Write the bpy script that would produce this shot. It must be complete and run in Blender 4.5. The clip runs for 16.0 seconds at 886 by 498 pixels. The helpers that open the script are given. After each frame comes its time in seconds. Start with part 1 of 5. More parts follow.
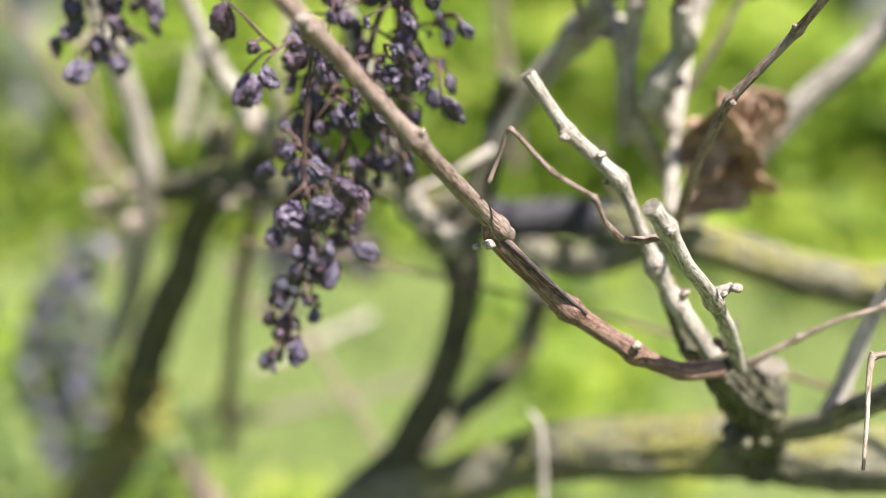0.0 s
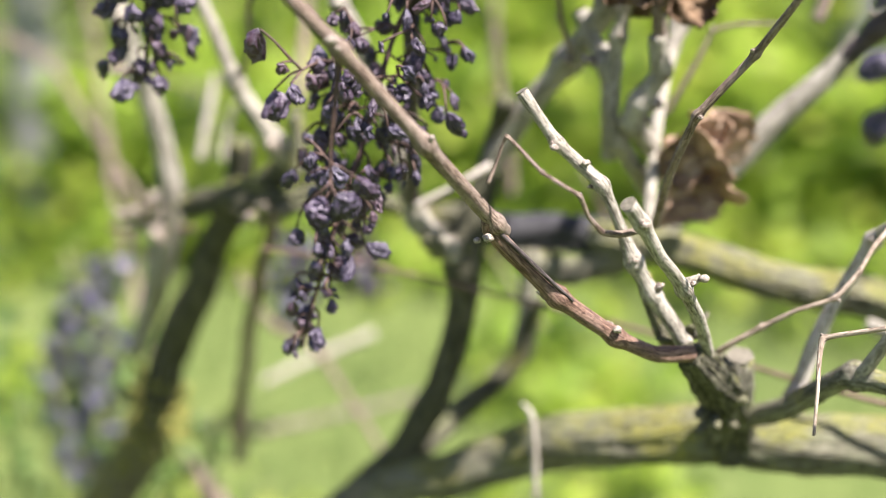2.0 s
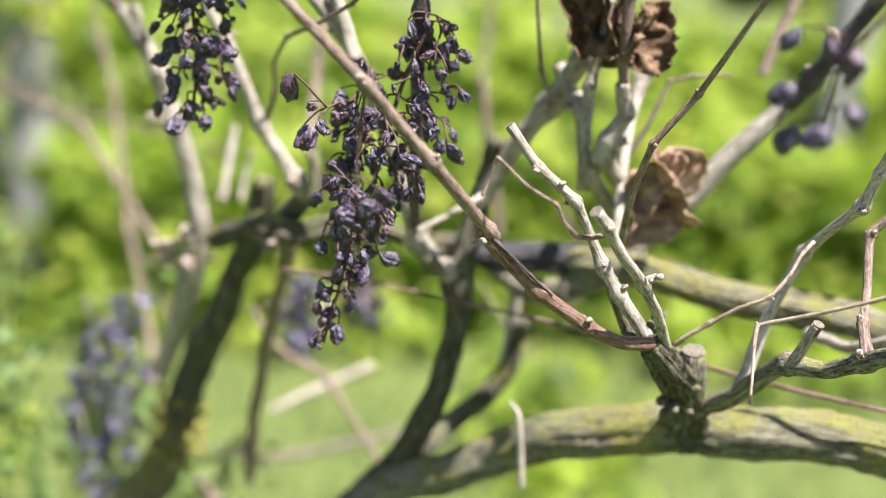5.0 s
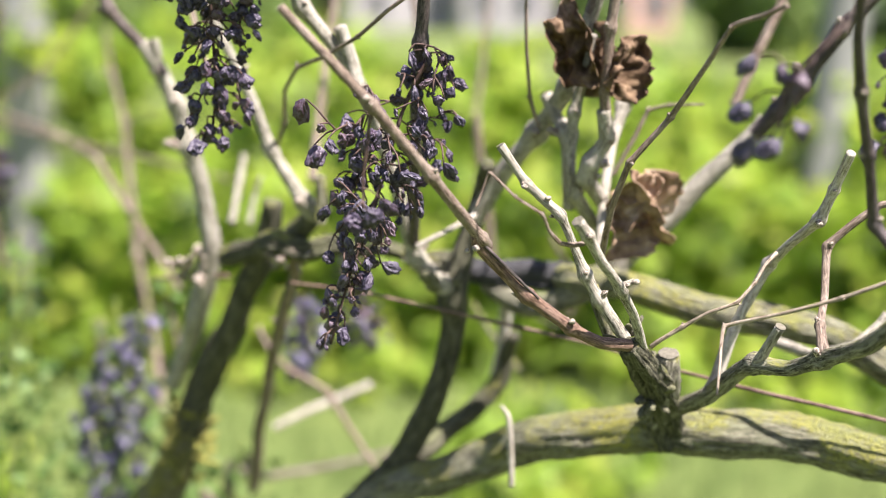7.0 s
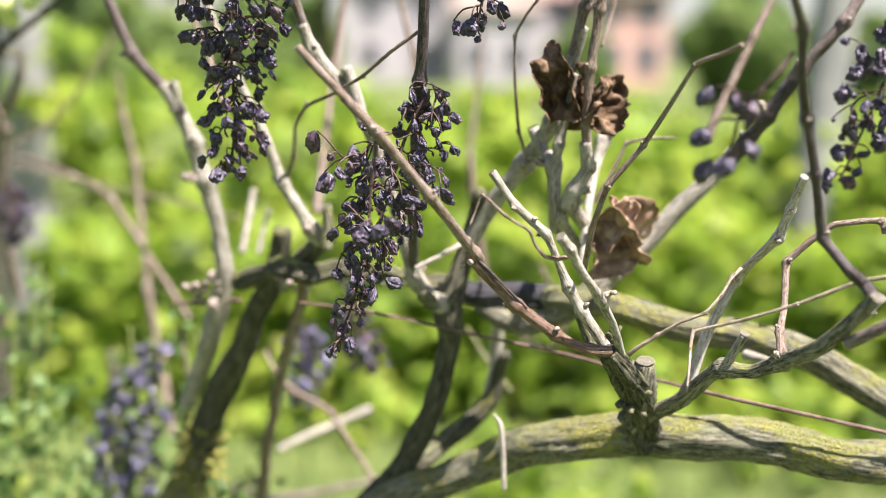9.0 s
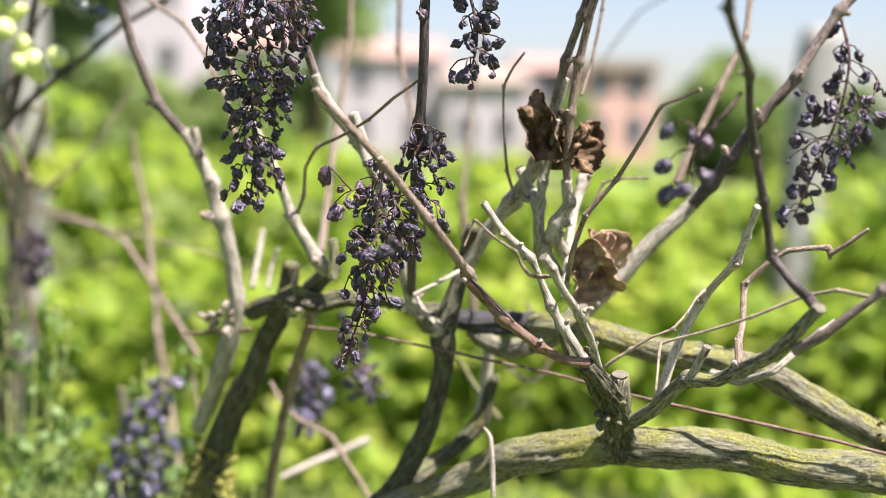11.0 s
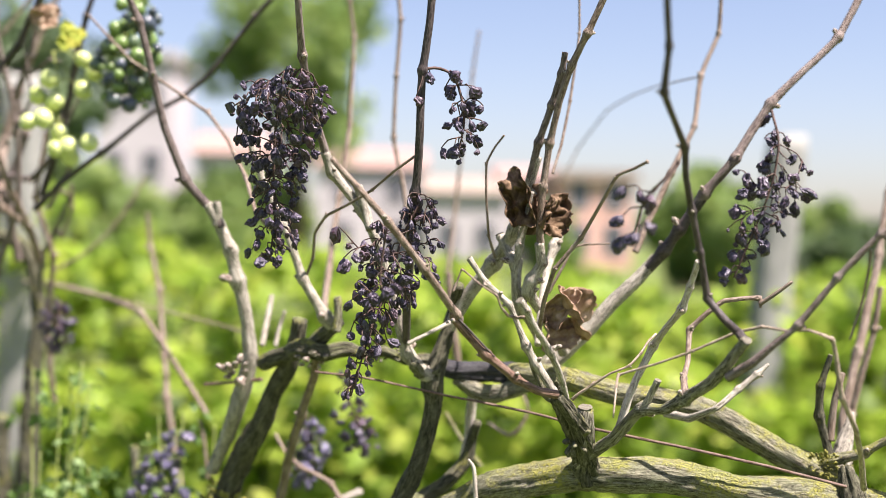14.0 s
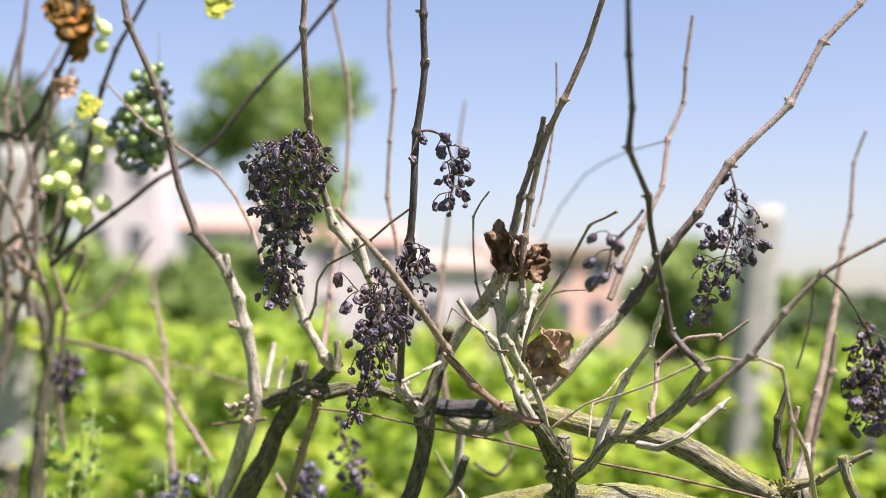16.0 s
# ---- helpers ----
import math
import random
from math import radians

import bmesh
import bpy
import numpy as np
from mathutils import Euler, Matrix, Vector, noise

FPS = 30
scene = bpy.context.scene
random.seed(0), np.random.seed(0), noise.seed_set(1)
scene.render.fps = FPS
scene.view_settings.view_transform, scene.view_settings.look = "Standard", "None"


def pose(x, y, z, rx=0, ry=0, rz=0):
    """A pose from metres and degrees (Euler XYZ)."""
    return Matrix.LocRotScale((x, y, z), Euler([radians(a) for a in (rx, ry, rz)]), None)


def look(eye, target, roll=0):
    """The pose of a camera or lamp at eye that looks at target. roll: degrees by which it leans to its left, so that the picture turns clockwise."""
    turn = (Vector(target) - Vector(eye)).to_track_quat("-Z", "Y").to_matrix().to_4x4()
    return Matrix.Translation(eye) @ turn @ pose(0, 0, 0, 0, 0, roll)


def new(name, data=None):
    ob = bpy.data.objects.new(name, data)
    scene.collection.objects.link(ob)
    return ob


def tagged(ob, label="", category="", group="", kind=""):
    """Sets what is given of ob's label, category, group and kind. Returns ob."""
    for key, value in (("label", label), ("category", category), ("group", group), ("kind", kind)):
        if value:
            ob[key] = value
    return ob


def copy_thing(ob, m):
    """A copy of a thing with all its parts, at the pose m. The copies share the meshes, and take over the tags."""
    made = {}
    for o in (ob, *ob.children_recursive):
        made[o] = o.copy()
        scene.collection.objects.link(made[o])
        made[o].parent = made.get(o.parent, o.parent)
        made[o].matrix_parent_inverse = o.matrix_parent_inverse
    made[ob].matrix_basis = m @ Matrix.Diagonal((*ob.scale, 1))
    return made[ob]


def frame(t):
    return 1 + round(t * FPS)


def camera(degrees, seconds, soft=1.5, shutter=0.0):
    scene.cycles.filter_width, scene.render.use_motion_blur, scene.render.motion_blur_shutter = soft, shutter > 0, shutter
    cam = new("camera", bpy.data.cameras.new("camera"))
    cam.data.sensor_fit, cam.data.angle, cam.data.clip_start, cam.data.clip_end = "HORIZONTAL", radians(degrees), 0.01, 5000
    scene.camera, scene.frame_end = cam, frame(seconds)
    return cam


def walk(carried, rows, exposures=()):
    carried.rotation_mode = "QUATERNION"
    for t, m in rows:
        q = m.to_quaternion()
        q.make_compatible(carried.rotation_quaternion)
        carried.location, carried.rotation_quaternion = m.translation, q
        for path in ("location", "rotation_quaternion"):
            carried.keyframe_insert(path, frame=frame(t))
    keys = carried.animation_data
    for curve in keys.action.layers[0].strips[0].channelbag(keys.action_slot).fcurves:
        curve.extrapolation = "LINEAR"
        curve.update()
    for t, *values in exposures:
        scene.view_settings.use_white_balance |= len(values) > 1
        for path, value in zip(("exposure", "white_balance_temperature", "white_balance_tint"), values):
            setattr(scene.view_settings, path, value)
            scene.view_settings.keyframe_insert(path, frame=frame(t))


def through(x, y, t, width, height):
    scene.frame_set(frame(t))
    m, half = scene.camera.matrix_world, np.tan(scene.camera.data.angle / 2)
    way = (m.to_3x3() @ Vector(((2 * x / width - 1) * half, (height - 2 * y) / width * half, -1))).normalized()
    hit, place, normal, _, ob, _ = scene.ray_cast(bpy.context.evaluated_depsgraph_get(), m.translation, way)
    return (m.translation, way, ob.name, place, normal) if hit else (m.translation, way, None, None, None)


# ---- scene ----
cam = camera(38.8, 16.0, soft=0.85)
PATH = [
    (0, (0.013, 0.005, 1.361), (-0.002, 1.904, 0.734), -0.3),
    (0.5, (0.012, -0.013, 1.362), (-0.001, 1.892, 0.752), -0.2),
    (1, (0.011, -0.027, 1.362), (0.001, 1.882, 0.766), -0.2),
    (1.5, (0.01, -0.044, 1.363), (0.004, 1.869, 0.78), -0.1),
    (2, (0.009, -0.062, 1.363), (0.004, 1.856, 0.799), 0.0),
    (2.5, (0.008, -0.08, 1.363), (0.008, 1.843, 0.815), 0.2),
    (3, (0.008, -0.098, 1.362), (0.009, 1.831, 0.834), 0.2),
    (3.5, (0.007, -0.118, 1.361), (0.011, 1.817, 0.855), 0.3),
    (4, (0.004, -0.139, 1.361), (0.016, 1.801, 0.875), 0.3),
    (6.5, (-0.001, -0.227, 1.355), (0.026, 1.734, 0.96), 0.4),
    (7, (-0.002, -0.245, 1.354), (0.028, 1.719, 0.976), 0.5),
    (7.5, (-0.003, -0.265, 1.353), (0.03, 1.702, 0.994), 0.4),
    (8, (-0.004, -0.287, 1.352), (0.033, 1.684, 1.012), 0.4),
    (8.5, (-0.005, -0.306, 1.35), (0.034, 1.668, 1.03), 0.4),
    (11, (-0.013, -0.43, 1.327), (0.044, 1.561, 1.142), 0.7),
    (11.5, (-0.016, -0.457, 1.323), (0.048, 1.535, 1.164), 0.8),
    (12, (-0.016, -0.481, 1.318), (0.048, 1.514, 1.185), 0.8),
    (12.5, (-0.019, -0.51, 1.311), (0.051, 1.487, 1.209), 0.9),
    (13, (-0.022, -0.541, 1.305), (0.054, 1.457, 1.234), 1.0),
    (13.5, (-0.024, -0.571, 1.296), (0.056, 1.427, 1.259), 1.1),
    (14, (-0.027, -0.598, 1.291), (0.059, 1.4, 1.279), 1.1),
    (14.5, (-0.032, -0.628, 1.283), (0.063, 1.37, 1.302), 1.1),
    (15, (-0.033, -0.658, 1.276), (0.064, 1.34, 1.324), 1.1),
    (15.5, (-0.035, -0.687, 1.269), (0.066, 1.309, 1.347), 1.1),
    (16, (-0.039, -0.717, 1.261), (0.07, 1.277, 1.369), 1.0),
]
walk(cam, [(t, look(eye, target, roll)) for t, eye, target, roll in PATH], exposures=[(0, 1.77, 6350, 23), (8, 1.77, 6400, 23), (12, 1.70, 6500, 24), (16, 1.68, 6550, 27)])
cam.data.dof.use_dof = True
cam.data.dof.aperture_fstop = 3.0

# ---- world and sun ----
SUN_ELEVATION, SUN_AZIMUTH = radians(62), radians(126)
world = bpy.data.worlds.new("world")
scene.world = world
world.use_nodes = True
wn = world.node_tree
sky = wn.nodes.new("ShaderNodeTexSky")
sky.sky_type, sky.sun_disc = "NISHITA", False
sky.sun_elevation, sky.sun_rotation = SUN_ELEVATION, SUN_AZIMUTH
sky.air_density, sky.dust_density, sky.ozone_density = 1.0, 1.3, 0.6
wn.nodes["Background"].inputs[1].default_value = 0.055
wn.links.new(sky.outputs[0], wn.nodes["Background"].inputs[0])
sun = new("sun", bpy.data.lights.new("sun", "SUN"))
sun.data.energy, sun.data.angle, sun.data.color = 5.0, radians(0.53), (1.0, 0.95, 0.86)
to_sun = Vector((math.sin(SUN_AZIMUTH) * math.cos(SUN_ELEVATION), math.cos(SUN_AZIMUTH) * math.cos(SUN_ELEVATION), math.sin(SUN_ELEVATION)))
sun.matrix_world = Matrix.Translation((3, -3, 8)) @ to_sun.to_track_quat("Z", "Y").to_matrix().to_4x4()


# ---- materials ----
class Mat:
    """A small node-material writer."""

    def __init__(self, name, rough=0.8, spec=0.3):
        self.m = bpy.data.materials.new(name)
        self.m.use_nodes = True
        self.t = self.m.node_tree
        self.b = self.t.nodes["Principled BSDF"]
        self.b.inputs["Roughness"].default_value = rough
        self.b.inputs["Specular IOR Level"].default_value = spec
        self.out = self.t.nodes["Material Output"]

    def node(self, kind, **sockets):
        n = self.t.nodes.new(kind)
        for k, v in sockets.items():
            s = n.inputs[k.replace("_", " ")]
            if hasattr(v, "is_output"):
                self.t.links.new(v, s)
            else:
                s.default_value = v
        return n

    def coords(self, scale, attr=""):
        if attr:
            a = self.t.nodes.new("ShaderNodeAttribute")
            a.attribute_name = attr
            v = a.outputs["Vector"]
        else:
            v = self.t.nodes.new("ShaderNodeTexCoord").outputs["Object"]
        return self.node("ShaderNodeMapping", Vector=v, Scale=scale).outputs[0]

    def noise(self, vec, scale, detail=4.0, rough=0.6):
        return self.node("ShaderNodeTexNoise", Vector=vec, Scale=scale, Detail=detail, Roughness=rough).outputs[0]

    def ramp(self, fac, stops):
        n = self.node("ShaderNodeValToRGB", Fac=fac)
        e = n.color_ramp.elements
        while len(e) < len(stops):
            e.new(0.5)
        for i, (p, c) in enumerate(stops):
            e[i].position = p
            e[i].color = (*c, 1) if len(c) == 3 else (c[0], c[0], c[0], 1)
        return n.outputs[0]

    def mix(self, fac, a, b, mode="MIX"):
        n = self.t.nodes.new("ShaderNodeMix")
        n.data_type, n.blend_type = "RGBA", mode
        for i, v in ((0, fac), (6, a), (7, b)):
            if hasattr(v, "is_output"):
                self.t.links.new(v, n.inputs[i])
            elif i:
                n.inputs[i].default_value = (*v, 1)
            else:
                n.inputs[i].default_value = v
        return n.outputs[2]

    def math(self, op, a, b=0.0):
        n = self.t.nodes.new("ShaderNodeMath")
        n.operation = op
        for i, v in ((0, a), (1, b)):
            if hasattr(v, "is_output"):
                self.t.links.new(v, n.inputs[i])
            else:
                n.inputs[i].default_value = v
        return n.outputs[0]

    def random(self):
        return self.t.nodes.new("ShaderNodeObjectInfo").outputs["Random"]

    def island(self):
        return self.t.nodes.new("ShaderNodeNewGeometry").outputs["Random Per Island"]

    def color(self, c):
        if hasattr(c, "is_output"):
            self.t.links.new(c, self.b.inputs["Base Color"])
        else:
            self.b.inputs["Base Color"].default_value = (*c, 1)
        return self

    def bump(self, h, strength=0.5, distance=0.001):
        n = self.node("ShaderNodeBump", Height=h, Strength=strength, Distance=distance)
        self.t.links.new(n.outputs[0], self.b.inputs["Normal"])
        return self

    def translucent(self, col, amount):
        tr = self.t.nodes.new("ShaderNodeBsdfTranslucent")
        self.t.links.new(col, tr.inputs[0])
        mx = self.t.nodes.new("ShaderNodeMixShader")
        mx.inputs[0].default_value = amount
        self.t.links.new(self.b.outputs[0], mx.inputs[1])
        self.t.links.new(tr.outputs[0], mx.inputs[2])
        self.t.links.new(mx.outputs[0], self.out.inputs[0])
        return self


def wood(name, dark, mid, pale, patch, grain=1.0, lichen=0.0, rough=0.85, depth=0.0006):
    """Bark that runs along a shoot: fine fibres, pale weathered patches and, on old wood, lichen."""
    m = Mat(name, rough, 0.25)
    fibre = m.coords((1300 * grain, 1300 * grain, 150 * grain), "bark")
    broad = m.coords((150, 150, 60), "bark")
    f1 = m.noise(fibre, 1.0, 8, 0.72)
    f2 = m.noise(broad, 1.0, 5, 0.65)
    col = m.ramp(f1, [(0.40, dark), (0.5, mid), (0.60, pale)])
    patches = m.ramp(f2, [(0.45, (0.0,)), (0.66, (1.0,))])
    col = m.mix(m.math("MULTIPLY", patches, 0.75), col, patch)
    speck = m.ramp(m.noise(m.coords((700, 700, 500), "bark"), 1.0, 3), [(0.56, (0.0,)), (0.63, (1.0,))])
    col = m.mix(m.math("MULTIPLY", speck, 0.5), col, dark)
    fleck = m.ramp(m.noise(m.coords((420, 420, 260), "bark"), 1.0, 4), [(0.58, (0.0,)), (0.66, (1.0,))])
    col = m.mix(m.math("MULTIPLY", fleck, 0.6), col, pale)
    height = f1
    if lichen:
        crack = m.ramp(m.noise(m.coords((300, 300, 22), "bark"), 1.0, 6, 0.6), [(0.40, (1.0,)), (0.47, (0.0,))])
        col = m.mix(m.math("MULTIPLY", crack, 0.24), col, dark)
        f1 = m.math("SUBTRACT", f1, m.math("MULTIPLY", crack, 0.35))
        where = m.noise(m.coords((38, 38, 30), "bark"), 1.0, 5, 0.7)
        up = m.node("ShaderNodeSeparateXYZ", Vector=m.t.nodes.new("ShaderNodeNewGeometry").outputs["Normal"]).outputs[2]
        where = m.math("ADD", where, m.math("MULTIPLY", up, 0.10))
        fine = m.noise(m.coords((420, 420, 420), "bark"), 1.0, 3)
        yellow = m.ramp(where, [(0.60 - 0.07 * lichen, (0.0,)), (0.72 - 0.07 * lichen, (1.0,))])
        yellow = m.math("MULTIPLY", yellow, m.ramp(fine, [(0.34, (0.1,)), (0.56, (1.0,))]))
        tint = m.mix(fine, (0.17, 0.18, 0.04), (0.44, 0.43, 0.05))
        col = m.mix(m.math("MULTIPLY", yellow, 0.72), col, tint)
        green = m.noise(m.coords((24, 24, 18), "bark"), 1.0, 4)
        moss = m.math("MULTIPLY", m.ramp(green, [(0.42, (0.0,)), (0.62, (1.0,))]), m.ramp(up, [(0.35, (0.0,)), (0.85, (1.0,))]))
        col = m.mix(m.math("MULTIPLY", moss, 0.55), col, (0.20, 0.23, 0.09))
        height = m.math("ADD", f1, m.math("MULTIPLY", yellow, fine))
    m.color(col).bump(height, 0.9, depth)
    return m.m


TRUNK = wood("dark_old_bark", (0.010, 0.010, 0.006), (0.052, 0.052, 0.032), (0.165, 0.158, 0.108), (0.118, 0.118, 0.075), 0.6, lichen=0.2, depth=0.0022)
OLD = wood("old_bark", (0.026, 0.024, 0.016), (0.130, 0.125, 0.084), (0.32, 0.31, 0.22), (0.25, 0.26, 0.165), 0.6, lichen=1.5, depth=0.003)
MOSSY = wood("mossy_arm_bark", (0.030, 0.027, 0.020), (0.145, 0.138, 0.100), (0.33, 0.315, 0.245), (0.27, 0.27, 0.19), 0.7, lichen=0.3, depth=0.002)
CRUSTED = wood("lichen_crusted_bark", (0.022, 0.018, 0.013), (0.10, 0.088, 0.06), (0.28, 0.25, 0.18), (0.24, 0.23, 0.14), 0.6, lichen=1.7, depth=0.003)
GREY = wood("grey_cane_bark", (0.080, 0.071, 0.053), (0.235, 0.218, 0.170), (0.42, 0.40, 0.325), (0.43, 0.41, 0.34), 0.9, depth=0.0009)
PALE = wood("bleached_wood", (0.15, 0.13, 0.10), (0.33, 0.30, 0.25), (0.52, 0.48, 0.41), (0.50, 0.47, 0.40), 0.9)
TAN = wood("tan_cane_bark", (0.050, 0.033, 0.023), (0.150, 0.110, 0.080), (0.30, 0.238, 0.180), (0.28, 0.235, 0.19), 1.0, rough=0.62, depth=0.0011)
STRAW = wood("straw_twig_bark", (0.085, 0.062, 0.042), (0.24, 0.19, 0.135), (0.40, 0.34, 0.26), (0.36, 0.31, 0.24), 1.0, rough=0.6, depth=0.0004)
DARK = wood("dark_cane_bark", (0.012, 0.010, 0.010), (0.040, 0.032, 0.030), (0.11, 0.09, 0.083), (0.088, 0.075, 0.07), 1.0, rough=0.55, depth=0.0006)
BROWN = wood("brown_grey_cane_bark", (0.036, 0.026, 0.023), (0.120, 0.092, 0.077), (0.27, 0.222, 0.19), (0.24, 0.205, 0.18), 1.0, rough=0.62, depth=0.0011)
UMBER = wood("umber_cane_bark", (0.022, 0.017, 0.015), (0.080, 0.063, 0.054), (0.19, 0.157, 0.136), (0.16, 0.135, 0.12), 1.0, rough=0.62, depth=0.0011)
RED = wood("red_brown_cane_bark", (0.040, 0.021, 0.015), (0.125, 0.074, 0.050), (0.27, 0.18, 0.13), (0.18, 0.125, 0.095), 1.0, rough=0.55, depth=0.0007)
SLATE = wood("slate_dark_bark", (0.010, 0.010, 0.012), (0.034, 0.034, 0.038), (0.085, 0.085, 0.088), (0.060, 0.062, 0.062), 0.7, depth=0.0016)
RUST = wood("red_twig_bark", (0.040, 0.022, 0.016), (0.115, 0.072, 0.055), (0.22, 0.155, 0.12), (0.17, 0.12, 0.095), 1.0, rough=0.7, depth=0.0004)


def cut_wood():
    m = Mat("cut_wood", 0.9, 0.2)
    c = m.noise(m.coords((500, 500, 500)), 1.0, 4)
    m.color(m.ramp(c, [(0.3, (0.06, 0.054, 0.040)), (0.6, (0.17, 0.16, 0.12))])).bump(c, 0.6, 0.0005)
    return m.m


CUT = cut_wood()


def bud_wood():
    m = Mat("bud_scales", 0.8, 0.2)
    c = m.noise(m.coords((2.2, 2.2, 2.2)), 1.0, 4)
    m.color(m.ramp(c, [(0.38, (0.04, 0.028, 0.020)), (0.52, (0.22, 0.18, 0.14)), (0.62, (0.50, 0.46, 0.39))])).bump(c, 0.7, 0.0006)
    return m.m


def knob_wood():
    m = Mat("knobbly_bark", 0.9, 0.2)
    c = m.noise(m.coords((2.6, 2.6, 2.6)), 1.0, 5, 0.7)
    col = m.ramp(c, [(0.34, (0.018, 0.016, 0.011)), (0.5, (0.10, 0.094, 0.066)), (0.66, (0.21, 0.20, 0.15))])
    m.color(m.mix(m.math("MULTIPLY", m.random(), 0.35), col, (0.13, 0.15, 0.05))).bump(c, 0.9, 0.0008)
    return m.m


BUD = bud_wood()
KNOB = knob_wood()


def pale_bud():
    m = Mat("pale_bud_scales", 0.8, 0.2)
    c = m.noise(m.coords((2.4, 2.4, 2.4)), 1.0, 5, 0.7)
    m.color(m.ramp(c, [(0.3, (0.07, 0.05, 0.035)), (0.48, (0.22, 0.19, 0.15)), (0.64, (0.50, 0.46, 0.39))])).bump(c, 0.9, 0.0006)
    return m.m


PALE_BUD = pale_bud()


def raisin():
    """Dull violet-black skin, whitish bloom in patches and a few browner berries."""
    m = Mat("dried_grape_skin", 0.42, 0.45)
    n = m.noise(m.coords((1.9, 1.9, 1.9)), 1.0, 6, 0.7)
    base = m.ramp(m.random(), [(0.0, (0.007, 0.007, 0.017)), (0.55, (0.014, 0.009, 0.020)), (0.9, (0.030, 0.014, 0.023)), (1.0, (0.062, 0.030, 0.034))])
    bloom = m.ramp(n, [(0.42, (0.0,)), (0.58, (1.0,))])
    col = m.mix(m.math("MULTIPLY", bloom, 0.33), base, (0.21, 0.185, 0.255))
    fine = m.noise(m.coords((11, 11, 11)), 1.0, 3)
    m.color(col).bump(m.math("ADD", m.noise(m.coords((4.5, 4.5, 4.5)), 1.0, 2), fine), 0.35, 0.0006)
    m.t.links.new(m.ramp(n, [(0.4, (0.30,)), (0.65, (0.58,))]), m.b.inputs["Roughness"])
    return m.m


RAISIN = raisin()


def grape(name, lo, hi, bloom, sub=0.0, split=(0.0, 1.0)):
    m = Mat(name, 0.28, 0.5)
    n = m.noise(m.coords((0.9, 0.9, 0.9)), 1.0, 3)
    col = m.ramp(m.random(), [(split[0], lo), (split[1], hi)])
    col = m.mix(m.math("MULTIPLY", n, 0.45), col, bloom)
    m.color(col)
    m.b.inputs["Subsurface Weight"].default_value = sub
    m.b.inputs["Subsurface Radius"].default_value = (0.006, 0.006, 0.002)
    return m.m


GREEN_GRAPE = grape("green_grape_skin", (0.38, 0.47, 0.10), (0.52, 0.60, 0.20), (0.60, 0.66, 0.38), 0.25)
UNRIPE_GRAPE = grape("turning_grape_skin", (0.020, 0.026, 0.075), (0.12, 0.20, 0.04), (0.15, 0.20, 0.11), 0.1, (0.3, 0.6))
BLUE_GRAPE = grape("blue_grape_skin", (0.024, 0.024, 0.055), (0.062, 0.052, 0.095), (0.17, 0.17, 0.235))


def stalk(name, a, b):
    m = Mat(name, 0.7, 0.3)
    c = m.noise(m.coords((300, 300, 300)), 1.0, 3)
    m.color(m.ramp(c, [(0.35, a), (0.65, b)])).bump(c, 0.5, 0.0004)
    return m.m


def lichen_crust():
    m = Mat("lichen_crust", 0.9, 0.15)
    c = m.noise(m.coords((2.5, 2.5, 2.5)), 1.0, 5, 0.7)
    m.color(m.ramp(c, [(0.35, (0.05, 0.055, 0.02)), (0.5, (0.17, 0.17, 0.045)), (0.65, (0.34, 0.33, 0.07))])).bump(c, 0.9, 0.0008)
    return m.m


LICHEN = lichen_crust()
DRY_STALK = stalk("dry_stalk", (0.030, 0.019, 0.016), (0.105, 0.066, 0.052))
GREEN_STALK = stalk("green_stalk", (0.16, 0.22, 0.05), (0.34, 0.38, 0.12))


def foliage(name, stops, through=0.35, rough=0.5):
    m = Mat(name, rough, 0.35)
    c = m.ramp(m.island(), stops)
    n = m.noise(m.coords((30, 30, 30)), 1.0, 3)
    c = m.mix(m.math("MULTIPLY", n, 0.22), c, (0.14, 0.19, 0.04), "MIX")
    m.color(c).translucent(c, through)
    return m.m


VINE_LEAF = foliage("vine_leaf", [(0.0, (0.055, 0.10, 0.03)), (0.28, (0.265, 0.41, 0.050)), (0.72, (0.39, 0.53, 0.062)), (1.0, (0.48, 0.55, 0.095))], 0.6)
TREE_LEAF = foliage("tree_leaf", [(0.0, (0.11, 0.19, 0.05)), (0.5, (0.20, 0.31, 0.085)), (1.0, (0.31, 0.40, 0.12))], 0.5)
DARK_LEAF = foliage("dark_tree_leaf", [(0.0, (0.05, 0.09, 0.045)), (0.6, (0.09, 0.15, 0.065)), (1.0, (0.14, 0.20, 0.09))], 0.3)
GRASS = foliage("grass_blade", [(0.0, (0.075, 0.117, 0.034)), (0.5, (0.128, 0.186, 0.055)), (0.85, (0.182, 0.233, 0.082)), (1.0, (0.26, 0.26, 0.13))], 0.4)
WEED = foliage("weed_leaf", [(0.0, (0.07, 0.14, 0.035)), (0.75, (0.13, 0.23, 0.06)), (1.0, (0.26, 0.36, 0.16))], 0.4)


def dry_leaf_mat(name, a, b, c):
    m = Mat(name, 0.75, 0.25)
    n = m.noise(m.coords((70, 70, 70)), 1.0, 6, 0.65)
    col = m.ramp(n, [(0.3, a), (0.5, b), (0.7, c)])
    vein = m.noise(m.coords((260, 60, 260)), 1.0, 3)
    m.color(col).bump(m.math("ADD", n, vein), 0.7, 0.001)
    m.translucent(col, 0.2)
    return m.m


